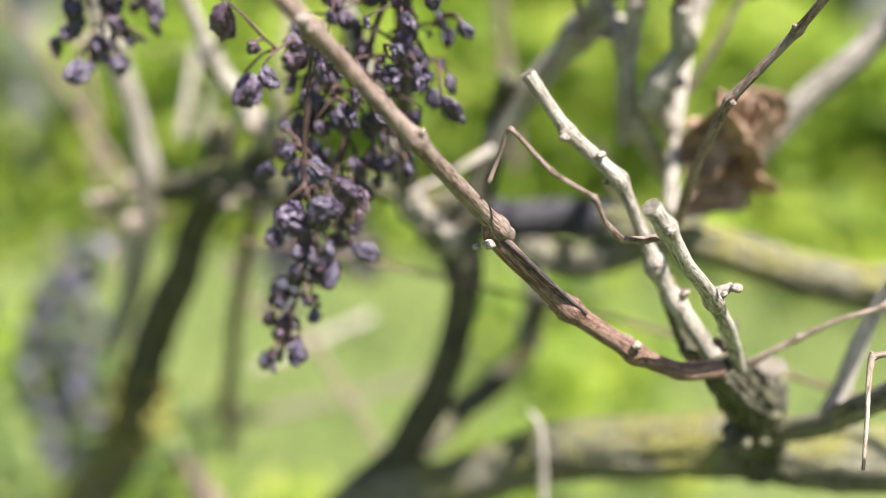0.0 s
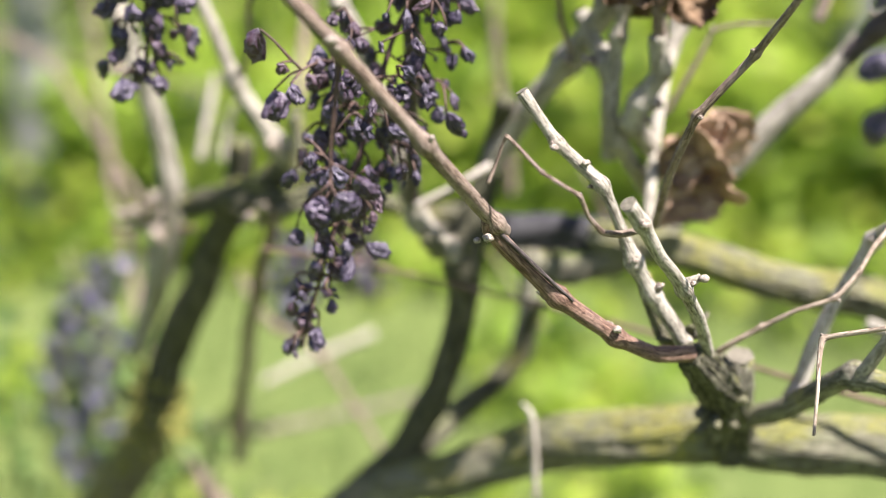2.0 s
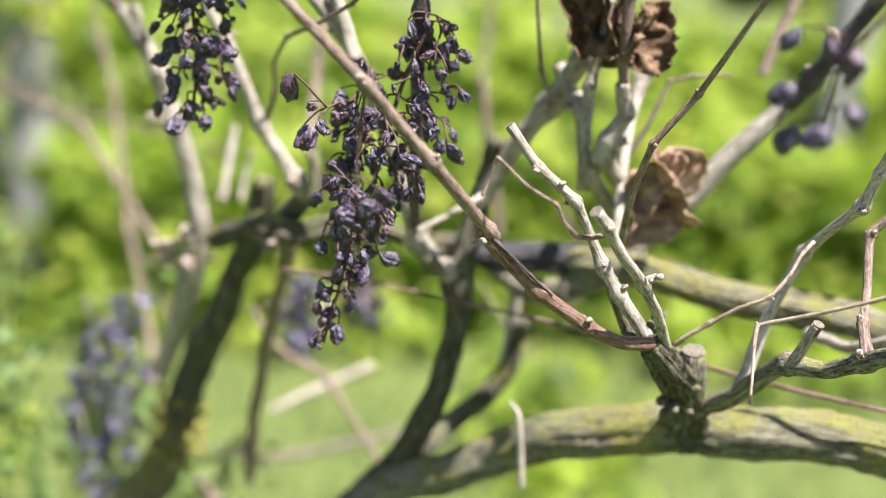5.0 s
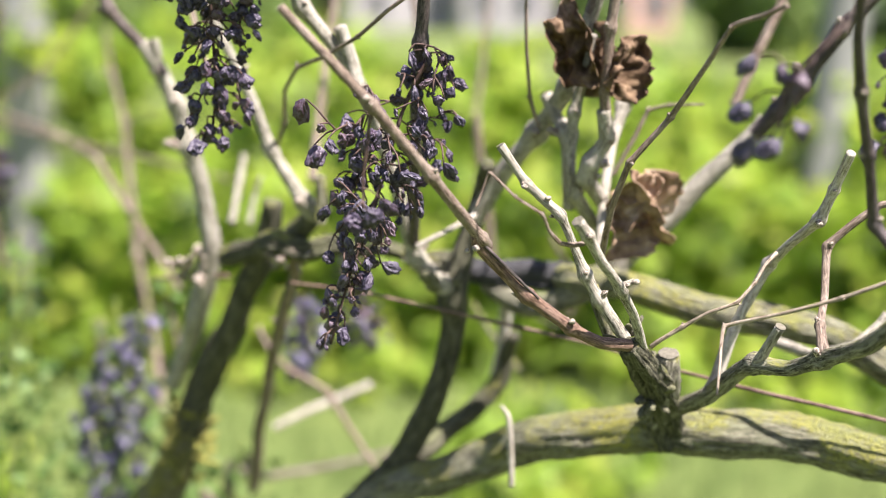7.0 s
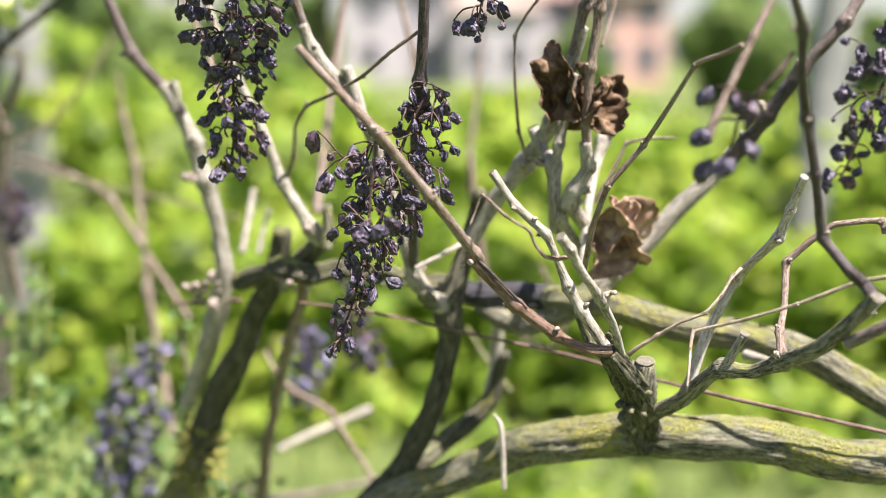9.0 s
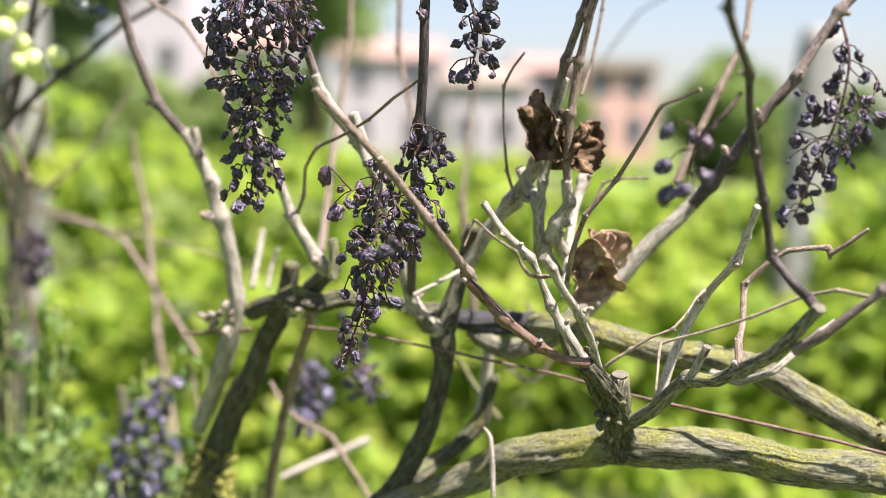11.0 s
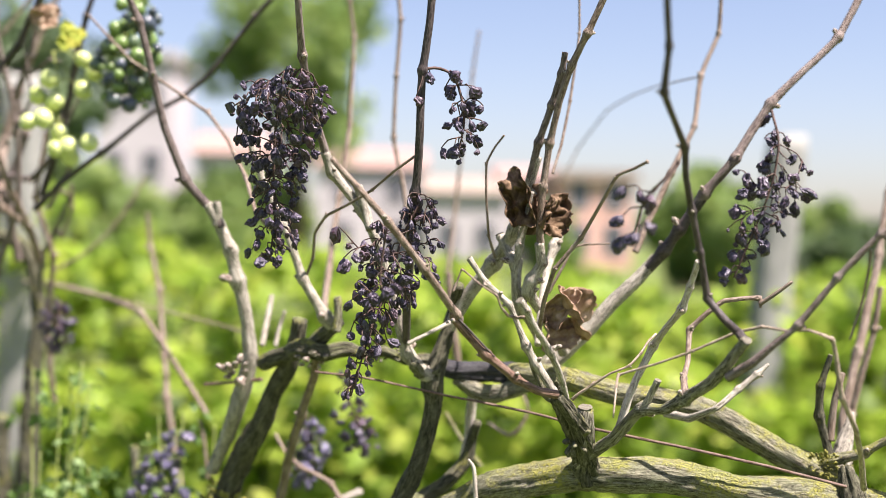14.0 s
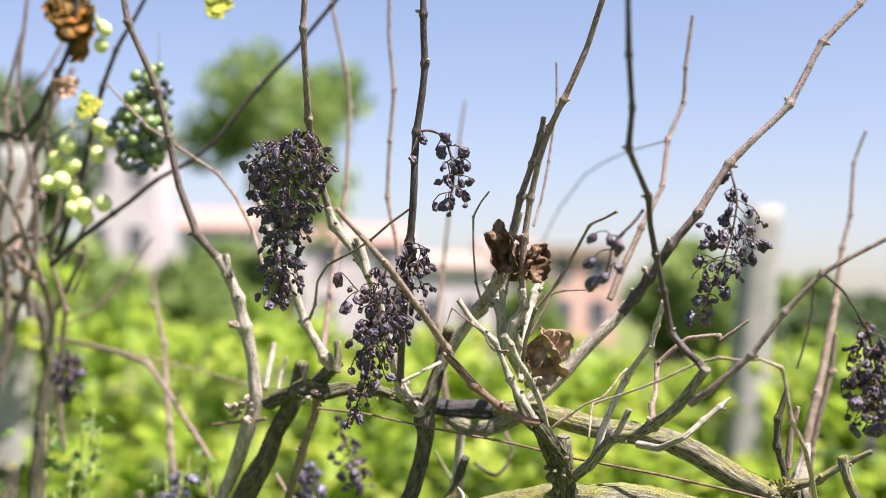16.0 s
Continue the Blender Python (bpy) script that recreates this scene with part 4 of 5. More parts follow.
shoot("cordon", vine_left, TRUNK, [(-0.125, 0.690, 1.176, 11.0), (-0.108, 0.676, 1.181, 12.5), (-0.090, 0.668, 1.177, 9.5), (-0.068, 0.668, 1.182, 9.0), (-0.047, 0.666, 1.176, 6.0), (-0.030, 0.664, 1.180, 7.5), (-0.008, 0.662, 1.172, 6.5), (0.012, 0.662, 1.171, 9.5), (0.031, 0.665, 1.164, 11.5)], rough=2.2, label='gnarled dark arm between two pruned heads')
shoot("cordon", vine_left, SLATE, [(0.022, 0.666, 1.166, 11.0), (0.043, 0.664, 1.163, 12.8), (0.068, 0.664, 1.162, 13.5), (0.110, 0.652, 1.161, 14.0), (0.135, 0.630, 1.160, 13.5)], rough=1.2, label='slate-dark weathered stretch of the arm')
shoot("cordon", vine_left, OLD, [(0.098, 0.650, 1.162, 13.0), (0.109, 0.640, 1.162, 13.5), (0.160, 0.615, 1.158, 14.0), (0.212, 0.600, 1.145, 14.8), (0.270, 0.590, 1.135, 15.2), (0.321, 0.580, 1.111, 15.2), (0.360, 0.570, 1.092, 15.5), (0.392, 0.560, 1.075, 16.0), (0.427, 0.560, 1.049, 18.0)], rough=1.0, label='thick dark and mossy second cordon arm')
shoot("cane", vine_left, MOSSY, [(0.043, 0.665, 1.154, 9.0), (0.062, 0.660, 1.144, 11.5), (0.081, 0.650, 1.142, 12.0), (0.112, 0.640, 1.155, 12.0), (0.140, 0.640, 1.177, 11.0)], rough=0.9, label="mossy foot of a long cane")
shoot("cane", vine_left, GREY, [(0.130, 0.640, 1.168, 11.2), (0.148, 0.640, 1.183, 11.0), (0.188, 0.638, 1.225, 9.4), (0.214, 0.634, 1.253, 8.5), (0.236, 0.630, 1.278, 8.0)], rough=0.5, label='pale grey lower length of a long cane')
shoot("cane", vine_left, DARK, [(0.229, 0.631, 1.270, 8.4), (0.243, 0.624, 1.287, 7.8), (0.256, 0.614, 1.308, 7.4), (0.274, 0.602, 1.338, 7.0)], knots=(1, 2))
shoot("cane", vine_left, BROWN, [(0.266, 0.607, 1.326, 6.8), (0.276, 0.601, 1.341, 6.6), (0.302, 0.590, 1.376, 6.2), (0.336, 0.596, 1.429, 6.0), (0.371, 0.600, 1.464, 5.0), (0.404, 0.605, 1.496, 5.4), (0.445, 0.620, 1.568, 5.0), (0.492, 0.630, 1.614, 4.2), (0.533, 0.640, 1.668, 4.0)], knots=(1, 2, 3, 5, 6, 7), label='long tan upper cane with dark nodes')
shoot("trunk", vine_left, TRUNK, [(-0.073, 0.700, 0.941, 14.0), (-0.042, 0.680, 0.984, 13.0), (-0.019, 0.660, 1.019, 12.0), (-0.003, 0.650, 1.048, 12.5), (0.008, 0.640, 1.080, 11.5), (0.015, 0.632, 1.110, 11.0), (0.019, 0.628, 1.137, 12.0), (0.019, 0.626, 1.155, 14.5), (0.031, 0.628, 1.202, 9.0), (0.037, 0.632, 1.226, 7.2), (0.041, 0.612, 1.248, 6.8)], rough=0.9, cut=2)
shoot("spur", vine_left, GREY, [(0.022, 0.625, 1.156, 12.0), (0.008, 0.620, 1.165, 10.5), (-0.007, 0.612, 1.183, 7.0), (-0.012, 0.608, 1.199, 6.5), (-0.021, 0.600, 1.237, 6.2), (-0.037, 0.590, 1.284, 6.0), (-0.052, 0.580, 1.318, 5.8), (-0.080, 0.575, 1.353, 5.8), (-0.087, 0.568, 1.372, 5.4)], knots=(2, 6, 7), rough=0.4)
focus_cane = shoot("cane", vine_left, BROWN, [(-0.083, 0.573, 1.358, 5.6), (-0.094, 0.560, 1.391, 5.0), (-0.100, 0.530, 1.416, 4.8), (-0.105, 0.500, 1.450, 4.8), (-0.107, 0.480, 1.480, 4.3), (-0.110, 0.460, 1.530, 4.2), (-0.108, 0.450, 1.587, 4.0)], knots=(2, 3, 5))
shoot("stub", vine_left, GREY, [(-0.045, 0.570, 1.301, 6.0), (-0.050, 0.575, 1.319, 6.5), (-0.057, 0.575, 1.342, 6.2)], cut=2)
shoot("twig", vine_left, PALE, [(-0.007, 0.600, 1.193, 3.0), (0.012, 0.600, 1.203, 2.6), (0.033, 0.610, 1.213, 3.0)])
shoot("cane", vine_left, DARK, [(-0.009, 0.605, 1.195, 5.6), (-0.009, 0.570, 1.238, 5.6), (-0.007, 0.530, 1.295, 5.5), (-0.005, 0.505, 1.333, 5.4), (-0.002, 0.490, 1.386, 5.1), (-0.001, 0.485, 1.438, 5.0), (0.004, 0.480, 1.478, 4.8), (0.006, 0.478, 1.504, 4.8), (0.003, 0.470, 1.550, 4.5), (-0.000, 0.465, 1.600, 4.3)], knots=(3, 5, 7, 8), label='dark one-year cane')
shoot("cane", vine_left, GREY, [(0.033, 0.630, 1.205, 8.8), (0.053, 0.620, 1.243, 8.5), (0.074, 0.605, 1.271, 8.0), (0.092, 0.580, 1.304, 7.5), (0.101, 0.560, 1.344, 6.2), (0.107, 0.550, 1.369, 5.6)], knots=(2, 3), rough=0.4)
shoot("cane", vine_left, BROWN, [(0.102, 0.557, 1.352, 5.5), (0.108, 0.545, 1.383, 4.8), (0.117, 0.530, 1.416, 4.4), (0.124, 0.520, 1.443, 4.3), (0.126, 0.515, 1.461, 4.0)], knots=(1, 2, 3))
shoot("cane", vine_left, GREY, [(0.144, 0.610, 1.186, 8.0), (0.119, 0.580, 1.225, 6.4), (0.102, 0.560, 1.246, 6.4), (0.104, 0.555, 1.257, 6.4), (0.113, 0.550, 1.273, 6.2), (0.110, 0.544, 1.292, 5.5)], knots=(2, 3), rough=0.5)
shoot("cane", vine_left, TAN, [(0.103, 0.556, 1.254, 5.5), (0.113, 0.550, 1.273, 5.5), (0.109, 0.540, 1.303, 4.8), (0.112, 0.535, 1.342, 4.5), (0.116, 0.530, 1.381, 4.5), (0.123, 0.520, 1.418, 4.3), (0.132, 0.510, 1.449, 4.3), (0.143, 0.500, 1.476, 4.3), (0.164, 0.490, 1.526, 4.2), (0.177, 0.475, 1.570, 4.0), (0.191, 0.465, 1.612, 4.5)], knots=(1, 3, 4, 6, 7))
shoot("fork", vine_left, GREY, [(0.095, 0.585, 1.223, 6.2), (0.093, 0.580, 1.248, 6.0), (0.092, 0.580, 1.273, 6.8), (0.085, 0.585, 1.283, 5.6), (0.078, 0.590, 1.298, 5.8)], knots=(2,), rough=0.6, cut=1)
shoot("cane", vine_left, GREY, [(0.119, 0.600, 1.201, 7.0), (0.096, 0.570, 1.234, 6.0), (0.090, 0.565, 1.254, 5.4), (0.093, 0.560, 1.289, 5.0), (0.100, 0.555, 1.315, 4.7), (0.104, 0.552, 1.338, 4.2)], knots=(1, 3))
shoot("twig", vine_left, TAN, [(0.105, 0.500, 1.209, 3.0), (0.106, 0.470, 1.241, 2.8), (0.112, 0.448, 1.270, 2.6), (0.132, 0.440, 1.296, 2.4), (0.153, 0.400, 1.345, 1.9), (0.164, 0.385, 1.351, 1.8), (0.172, 0.370, 1.356, 1.8)], knots=(2, 3, 4, 6))
shoot("twig", vine_left, TAN, [(0.126, 0.600, 1.243, 2.2), (0.140, 0.600, 1.270, 2.2), (0.148, 0.600, 1.287, 1.8), (0.161, 0.595, 1.291, 1.6), (0.183, 0.590, 1.292, 1.2)], knots=(2, 3))
shoot("spur", vine_left, GREY, [(0.111, 0.550, 1.198, 4.5), (0.118, 0.580, 1.236, 4.5), (0.124, 0.600, 1.262, 5.0), (0.133, 0.615, 1.288, 6.2), (0.143, 0.626, 1.308, 5.8)], knots=(3,), cut=1)
shoot("twig", vine_left, TAN, [(0.076, 0.545, 1.389, 1.4), (0.068, 0.550, 1.378, 1.4), (0.061, 0.555, 1.363, 1.6), (0.062, 0.560, 1.331, 1.6), (0.066, 0.570, 1.297, 1.8), (0.073, 0.580, 1.277, 2.0)], knots=(2, 4))
shoot("twig", vine_left, TAN, [(-0.006, 0.500, 1.365, 1.8), (-0.024, 0.510, 1.352, 1.8), (-0.043, 0.530, 1.336, 1.8), (-0.066, 0.560, 1.323, 1.9), (-0.087, 0.600, 1.313, 2.1), (-0.099, 0.630, 1.296, 2.0), (-0.102, 0.650, 1.272, 2.2), (-0.110, 0.657, 1.250, 2.4)], knots=(2, 4, 6))
shoot("twig", vine_left, TAN, [(0.153, 0.620, 1.538, 1.6), (0.154, 0.620, 1.495, 1.8), (0.145, 0.610, 1.429, 2.0), (0.136, 0.600, 1.386, 2.0), (0.127, 0.590, 1.358, 2.0)], knots=(1, 2))
shoot("spur", vine_left, PALE, [(0.064, 0.700, 1.146, 7.0), (0.062, 0.710, 1.115, 7.5), (0.061, 0.715, 1.090, 8.0), (0.056, 0.720, 1.064, 9.0)])
shoot("root_branch", vine_left, TRUNK, [(0.068, 0.700, 1.104, 6.0), (0.062, 0.713, 1.084, 7.5), (0.057, 0.715, 1.063, 9.0), (0.034, 0.710, 1.037, 10.0), (0.012, 0.695, 1.026, 10.5), (-0.009, 0.670, 1.016, 11.0)], rough=1.0)
shoot("trunk_base", vine_left, CRUSTED, [(-0.323, 0.880, 0.802, 26.0), (-0.281, 0.860, 0.854, 25.0), (-0.245, 0.840, 0.905, 24.0), (-0.216, 0.816, 0.973, 21.2), (-0.204, 0.806, 1.002, 19.0)], rough=1.0, cut=2, label='trunk base crusted with mustard lichen')
shoot("trunk", vine_left, TRUNK, [(-0.216, 0.816, 0.973, 19.0), (-0.203, 0.806, 1.005, 18.8), (-0.196, 0.800, 1.022, 17.5), (-0.169, 0.770, 1.078, 16.0), (-0.146, 0.740, 1.125, 12.5), (-0.128, 0.715, 1.162, 12.5), (-0.120, 0.705, 1.188, 10.8), (-0.117, 0.700, 1.209, 9.8)], rough=1.0, label='dark old trunk under the pruned head')
shoot("cane", vine_left, GREY, [(-0.218, 0.800, 1.030, 9.0), (-0.204, 0.785, 1.065, 10.0), (-0.190, 0.765, 1.101, 11.5), (-0.180, 0.755, 1.131, 12.0), (-0.171, 0.744, 1.164, 10.5), (-0.175, 0.738, 1.200, 8.5), (-0.185, 0.730, 1.245, 8.5), (-0.192, 0.728, 1.277, 7.8), (-0.206, 0.725, 1.308, 7.8), (-0.217, 0.723, 1.325, 7.0)], knots=(6, 7), rough=0.5)
shoot("cane", vine_left, UMBER, [(-0.202, 0.725, 1.301, 7.4), (-0.212, 0.724, 1.319, 7.2), (-0.239, 0.720, 1.350, 6.4), (-0.260, 0.714, 1.403, 5.8), (-0.273, 0.708, 1.454, 5.4), (-0.286, 0.700, 1.510, 5.2), (-0.307, 0.695, 1.556, 4.8), (-0.318, 0.690, 1.583, 5.2), (-0.334, 0.690, 1.653, 4.6)], knots=(2, 4, 5, 7))
shoot("stub", vine_left, GREY, [(-0.208, 0.725, 1.303, 7.0), (-0.205, 0.722, 1.315, 5.2), (-0.207, 0.720, 1.328, 5.2)], cut=1)
shoot("spur", vine_left, TRUNK, [(-0.158, 0.720, 1.160, 10.0), (-0.135, 0.700, 1.171, 10.5), (-0.109, 0.685, 1.178, 10.0), (-0.084, 0.668, 1.201, 10.0), (-0.075, 0.662, 1.211, 8.5)], rough=1.2)
shoot("cane", vine_left, GREY, [(-0.082, 0.662, 1.204, 9.0), (-0.090, 0.659, 1.214, 7.8), (-0.112, 0.657, 1.251, 6.4), (-0.124, 0.656, 1.284, 5.6), (-0.133, 0.655, 1.305, 5.5), (-0.151, 0.650, 1.344, 5.0), (-0.167, 0.645, 1.392, 4.6), (-0.176, 0.640, 1.422, 4.0)], knots=(1, 2, 4, 5))
shoot("twig", vine_left, TAN, [(-0.143, 0.655, 1.299, 3.0), (-0.161, 0.670, 1.317, 3.0), (-0.175, 0.700, 1.353, 3.0), (-0.199, 0.740, 1.394, 2.8), (-0.226, 0.780, 1.426, 2.8), (-0.255, 0.790, 1.445, 2.6), (-0.287, 0.800, 1.466, 2.4), (-0.315, 0.810, 1.484, 2.4), (-0.340, 0.820, 1.509, 2.2), (-0.369, 0.830, 1.538, 1.8)], knots=(2, 4, 6, 8))
shoot("stub", vine_left, OLD, [(-0.077, 0.650, 1.199, 7.0), (-0.075, 0.650, 1.217, 6.2), (-0.076, 0.650, 1.233, 6.0)], cut=1)
shoot("spur", vine_left, GREY, [(-0.167, 0.820, 1.170, 4.8), (-0.164, 0.840, 1.196, 4.4), (-0.161, 0.860, 1.225, 4.0)])
shoot("spur", vine_left, GREY, [(-0.152, 0.820, 1.170, 3.4), (-0.149, 0.830, 1.190, 3.0), (-0.143, 0.830, 1.209, 3.0)])
shoot("twig", vine_left, RUST, [(-0.225, 0.780, 1.130, 2.2), (-0.193, 0.760, 1.135, 2.6), (-0.159, 0.740, 1.141, 3.0)])
shoot("twig", vine_left, TAN, [(-0.099, 0.680, 1.173, 6.0), (-0.102, 0.700, 1.149, 6.2), (-0.116, 0.740, 1.106, 6.6), (-0.134, 0.790, 1.045, 7.0), (-0.150, 0.840, 0.969, 7.5), (-0.160, 0.870, 0.911, 8.0)], knots=(2,))
shoot("cane", brush, TAN, [(-0.027, 0.860, 1.712, 3.0), (-0.026, 0.860, 1.618, 3.2), (-0.018, 0.860, 1.546, 3.4), (-0.022, 0.860, 1.481, 3.4), (-0.024, 0.860, 1.410, 3.6), (-0.011, 0.850, 1.352, 3.6), (-0.003, 0.840, 1.289, 3.8)], knots=(2, 3, 4))
shoot("cane", brush, TAN, [(-0.115, 1.000, 1.757, 3.0), (-0.100, 1.000, 1.671, 3.2), (-0.083, 1.000, 1.593, 3.4), (-0.076, 1.000, 1.546, 3.4), (-0.079, 0.980, 1.435, 4.2), (-0.089, 0.950, 1.342, 5.0), (-0.097, 0.900, 1.259, 5.5), (-0.101, 0.860, 1.203, 6.0)], knots=(2, 3, 4, 5))
shoot("cane", brush, TAN, [(0.100, 1.250, 1.602, 2.6), (0.091, 1.250, 1.538, 3.0), (0.077, 1.250, 1.422, 3.4), (0.070, 1.250, 1.342, 4.0), (0.057, 1.220, 1.227, 5.0)], knots=(1, 2, 3))
shoot("cane", brush, TAN, [(0.335, 0.750, 1.626, 2.8), (0.327, 0.750, 1.563, 3.2), (0.325, 0.750, 1.521, 3.4), (0.304, 0.740, 1.474, 3.8), (0.293, 0.720, 1.418, 3.8), (0.265, 0.700, 1.366, 4.6), (0.243, 0.690, 1.323, 5.0), (0.225, 0.680, 1.284, 5.5)], knots=(1, 2, 3, 4, 5))
shoot("twig", brush, TAN, [(0.307, 0.760, 1.476, 1.4), (0.300, 0.950, 1.488, 1.4), (0.299, 1.100, 1.494, 1.5), (0.283, 1.200, 1.484, 1.6), (0.250, 1.250, 1.433, 1.7), (0.225, 1.250, 1.381, 1.8)], knots=(2, 3))
shoot("cane", brush, TAN, [(0.606, 0.900, 1.516, 2.8), (0.590, 0.900, 1.472, 3.0), (0.581, 0.890, 1.403, 3.6), (0.566, 0.880, 1.359, 4.2), (0.550, 0.860, 1.285, 6.2), (0.531, 0.840, 1.228, 7.0), (0.511, 0.820, 1.172, 7.5), (0.490, 0.800, 1.105, 8.0), (0.473, 0.780, 1.019, 9.0)], knots=(1, 2, 3, 4, 6), label='pale blurred cane rising behind the vine')
shoot("cane", brush, TAN, [(0.521, 0.780, 1.250, 4.6), (0.514, 0.780, 1.202, 4.8), (0.500, 0.780, 1.148, 5.0), (0.491, 0.780, 1.107, 5.0), (0.487, 0.780, 1.039, 5.0)], knots=(1, 3))
shoot("cane", brush, DARK, [(-0.049, 0.900, 1.730, 3.6), (-0.101, 0.920, 1.668, 4.0), (-0.147, 0.940, 1.613, 4.2), (-0.197, 0.960, 1.563, 4.4), (-0.254, 0.980, 1.494, 4.4), (-0.287, 0.990, 1.466, 4.4), (-0.331, 1.000, 1.443, 4.4), (-0.397, 1.020, 1.393, 4.8), (-0.453, 1.040, 1.354, 5.4), (-0.488, 1.060, 1.323, 6.0)], knots=(1, 3, 5, 7), label='dark diagonal cane')
shoot("cane", brush, TAN, [(-0.624, 1.500, 1.211, 5.0), (-0.523, 1.370, 1.210, 5.0), (-0.439, 1.260, 1.199, 5.0), (-0.366, 1.150, 1.185, 5.0), (-0.330, 1.100, 1.151, 5.0), (-0.288, 1.070, 1.098, 4.8), (-0.260, 1.050, 1.060, 4.4)], knots=(2, 3, 5))
shoot("twig", brush, TAN, [(-0.511, 1.200, 1.222, 2.0), (-0.427, 1.200, 1.204, 2.2), (-0.317, 1.200, 1.179, 2.2), (-0.224, 1.200, 1.155, 2.2)])
shoot("cane", brush, TAN, [(-0.389, 1.300, 1.326, 4.0), (-0.383, 1.300, 1.272, 5.0), (-0.365, 1.280, 1.210, 5.5), (-0.353, 1.250, 1.133, 6.0), (-0.341, 1.220, 1.059, 6.5), (-0.322, 1.200, 0.969, 7.0), (-0.302, 1.150, 0.895, 7.0)], knots=(1, 2, 4))
shoot("twig", brush, TAN, [(-0.261, 1.000, 1.060, 3.0), (-0.255, 1.000, 1.030, 3.0), (-0.250, 1.000, 0.985, 3.0)])
shoot("stick", brush, PALE, [(-0.056, 1.000, 0.972, 6.5), (-0.090, 1.000, 0.957, 6.2), (-0.122, 0.990, 0.946, 5.6), (-0.154, 0.980, 0.932, 5.0)], label='pale dead stick')
shoot("twig", brush, TAN, [(-0.157, 0.900, 1.059, 2.6), (-0.144, 0.880, 1.041, 3.0), (-0.127, 0.870, 1.026, 4.0), (-0.102, 0.860, 1.016, 4.0), (-0.089, 0.850, 1.010, 4.2), (-0.069, 0.840, 0.983, 3.4), (-0.050, 0.830, 0.956, 3.4), (-0.031, 0.820, 0.921, 3.4)], knots=(2, 4))
shoot("twig", brush, BROWN, [(-0.010, 1.150, 0.849, 5.0), (-0.075, 1.120, 0.846, 5.0), (-0.128, 1.100, 0.841, 5.5), (-0.174, 1.050, 0.852, 6.0), (-0.194, 1.020, 0.871, 7.0)])
shoot("stick", brush, OLD, [(-0.166, 0.980, 0.895, 6.0), (-0.188, 0.980, 0.898, 8.5), (-0.199, 0.980, 0.890, 9.0), (-0.201, 0.980, 0.871, 8.0), (-0.199, 0.990, 0.850, 7.0)], rough=1.2)
shoot("stick", brush, TAN, [(-0.226, 0.980, 0.861, 8.0), (-0.213, 0.970, 0.844, 11.0), (-0.196, 0.960, 0.823, 13.0), (-0.182, 0.950, 0.785, 14.0)])
shoot("twig", brush, TAN, [(0.047, 0.950, 1.252, 6.0), (0.049, 0.950, 1.219, 6.2), (0.054, 0.950, 1.189, 6.5), (0.058, 0.950, 1.158, 6.8), (0.063, 0.950, 1.114, 7.0)], knots=(2,))
shoot("twig", brush, TAN, [(0.115, 0.900, 1.147, 3.0), (0.142, 0.900, 1.094, 3.0), (0.124, 0.900, 1.061, 3.0), (0.096, 0.920, 1.073, 3.0)])
shoot("twig", brush, OLD, [(0.041, 0.850, 1.094, 3.0), (0.063, 0.850, 1.060, 3.4), (0.084, 0.850, 1.032, 4.0)])
shoot("twig", brush, TRUNK, [(0.384, 0.550, 1.193, 3.0), (0.377, 0.555, 1.164, 4.0), (0.378, 0.560, 1.135, 4.8), (0.387, 0.560, 1.103, 5.8), (0.392, 0.560, 1.078, 7.0)], rough=1.4, knots=(1, 2))
shoot("twig", brush, OLD, [(0.460, 0.520, 1.135, 3.5), (0.439, 0.530, 1.122, 4.5), (0.414, 0.540, 1.104, 5.5), (0.388, 0.550, 1.096, 7.0), (0.372, 0.570, 1.082, 9.0)], rough=1.3, knots=(1, 2))
shoot("twig", brush, OLD, [(0.423, 0.500, 1.132, 6.2), (0.428, 0.500, 1.114, 6.0), (0.437, 0.500, 1.090, 7.0), (0.445, 0.500, 1.070, 8.0)], rough=1.3, cut=1)
shoot("twig", brush, TAN, [(0.399, 0.560, 1.175, 3.5), (0.392, 0.560, 1.147, 4.2), (0.388, 0.560, 1.112, 5.0)], rough=1.3)
shoot("trunk", vine_post, TRUNK, [(-0.560, 1.300, 0.899, 20.0), (-0.556, 1.300, 1.022, 17.0), (-0.549, 1.300, 1.127, 15.0), (-0.549, 1.300, 1.216, 13.0), (-0.573, 1.300, 1.273, 14.0), (-0.626, 1.300, 1.286, 13.0), (-0.678, 1.300, 1.267, 16.0)], rough=1.2, label='dark twisted trunk beside the post')
shoot("cane", vine_post, OLD, [(-0.539, 1.280, 1.208, 8.0), (-0.529, 1.250, 1.260, 6.0), (-0.502, 1.220, 1.295, 5.5), (-0.478, 1.200, 1.346, 5.0), (-0.494, 1.180, 1.353, 4.5)], knots=(1, 2))
shoot("cane", vine_post, TAN, [(-0.519, 1.200, 1.252, 7.5), (-0.522, 1.150, 1.301, 7.0), (-0.547, 1.120, 1.324, 6.0), (-0.570, 1.100, 1.355, 6.0), (-0.618, 1.100, 1.379, 6.0)], knots=(1, 2))
shoot("cane", vine_post, DARK, [(-0.491, 1.100, 1.341, 7.0), (-0.450, 1.050, 1.434, 6.0), (-0.427, 1.020, 1.521, 5.5), (-0.414, 1.010, 1.567, 5.0), (-0.395, 1.000, 1.617, 4.6), (-0.367, 0.990, 1.663, 4.0), (-0.342, 0.980, 1.713, 4.0)], knots=(1, 2, 3, 4))
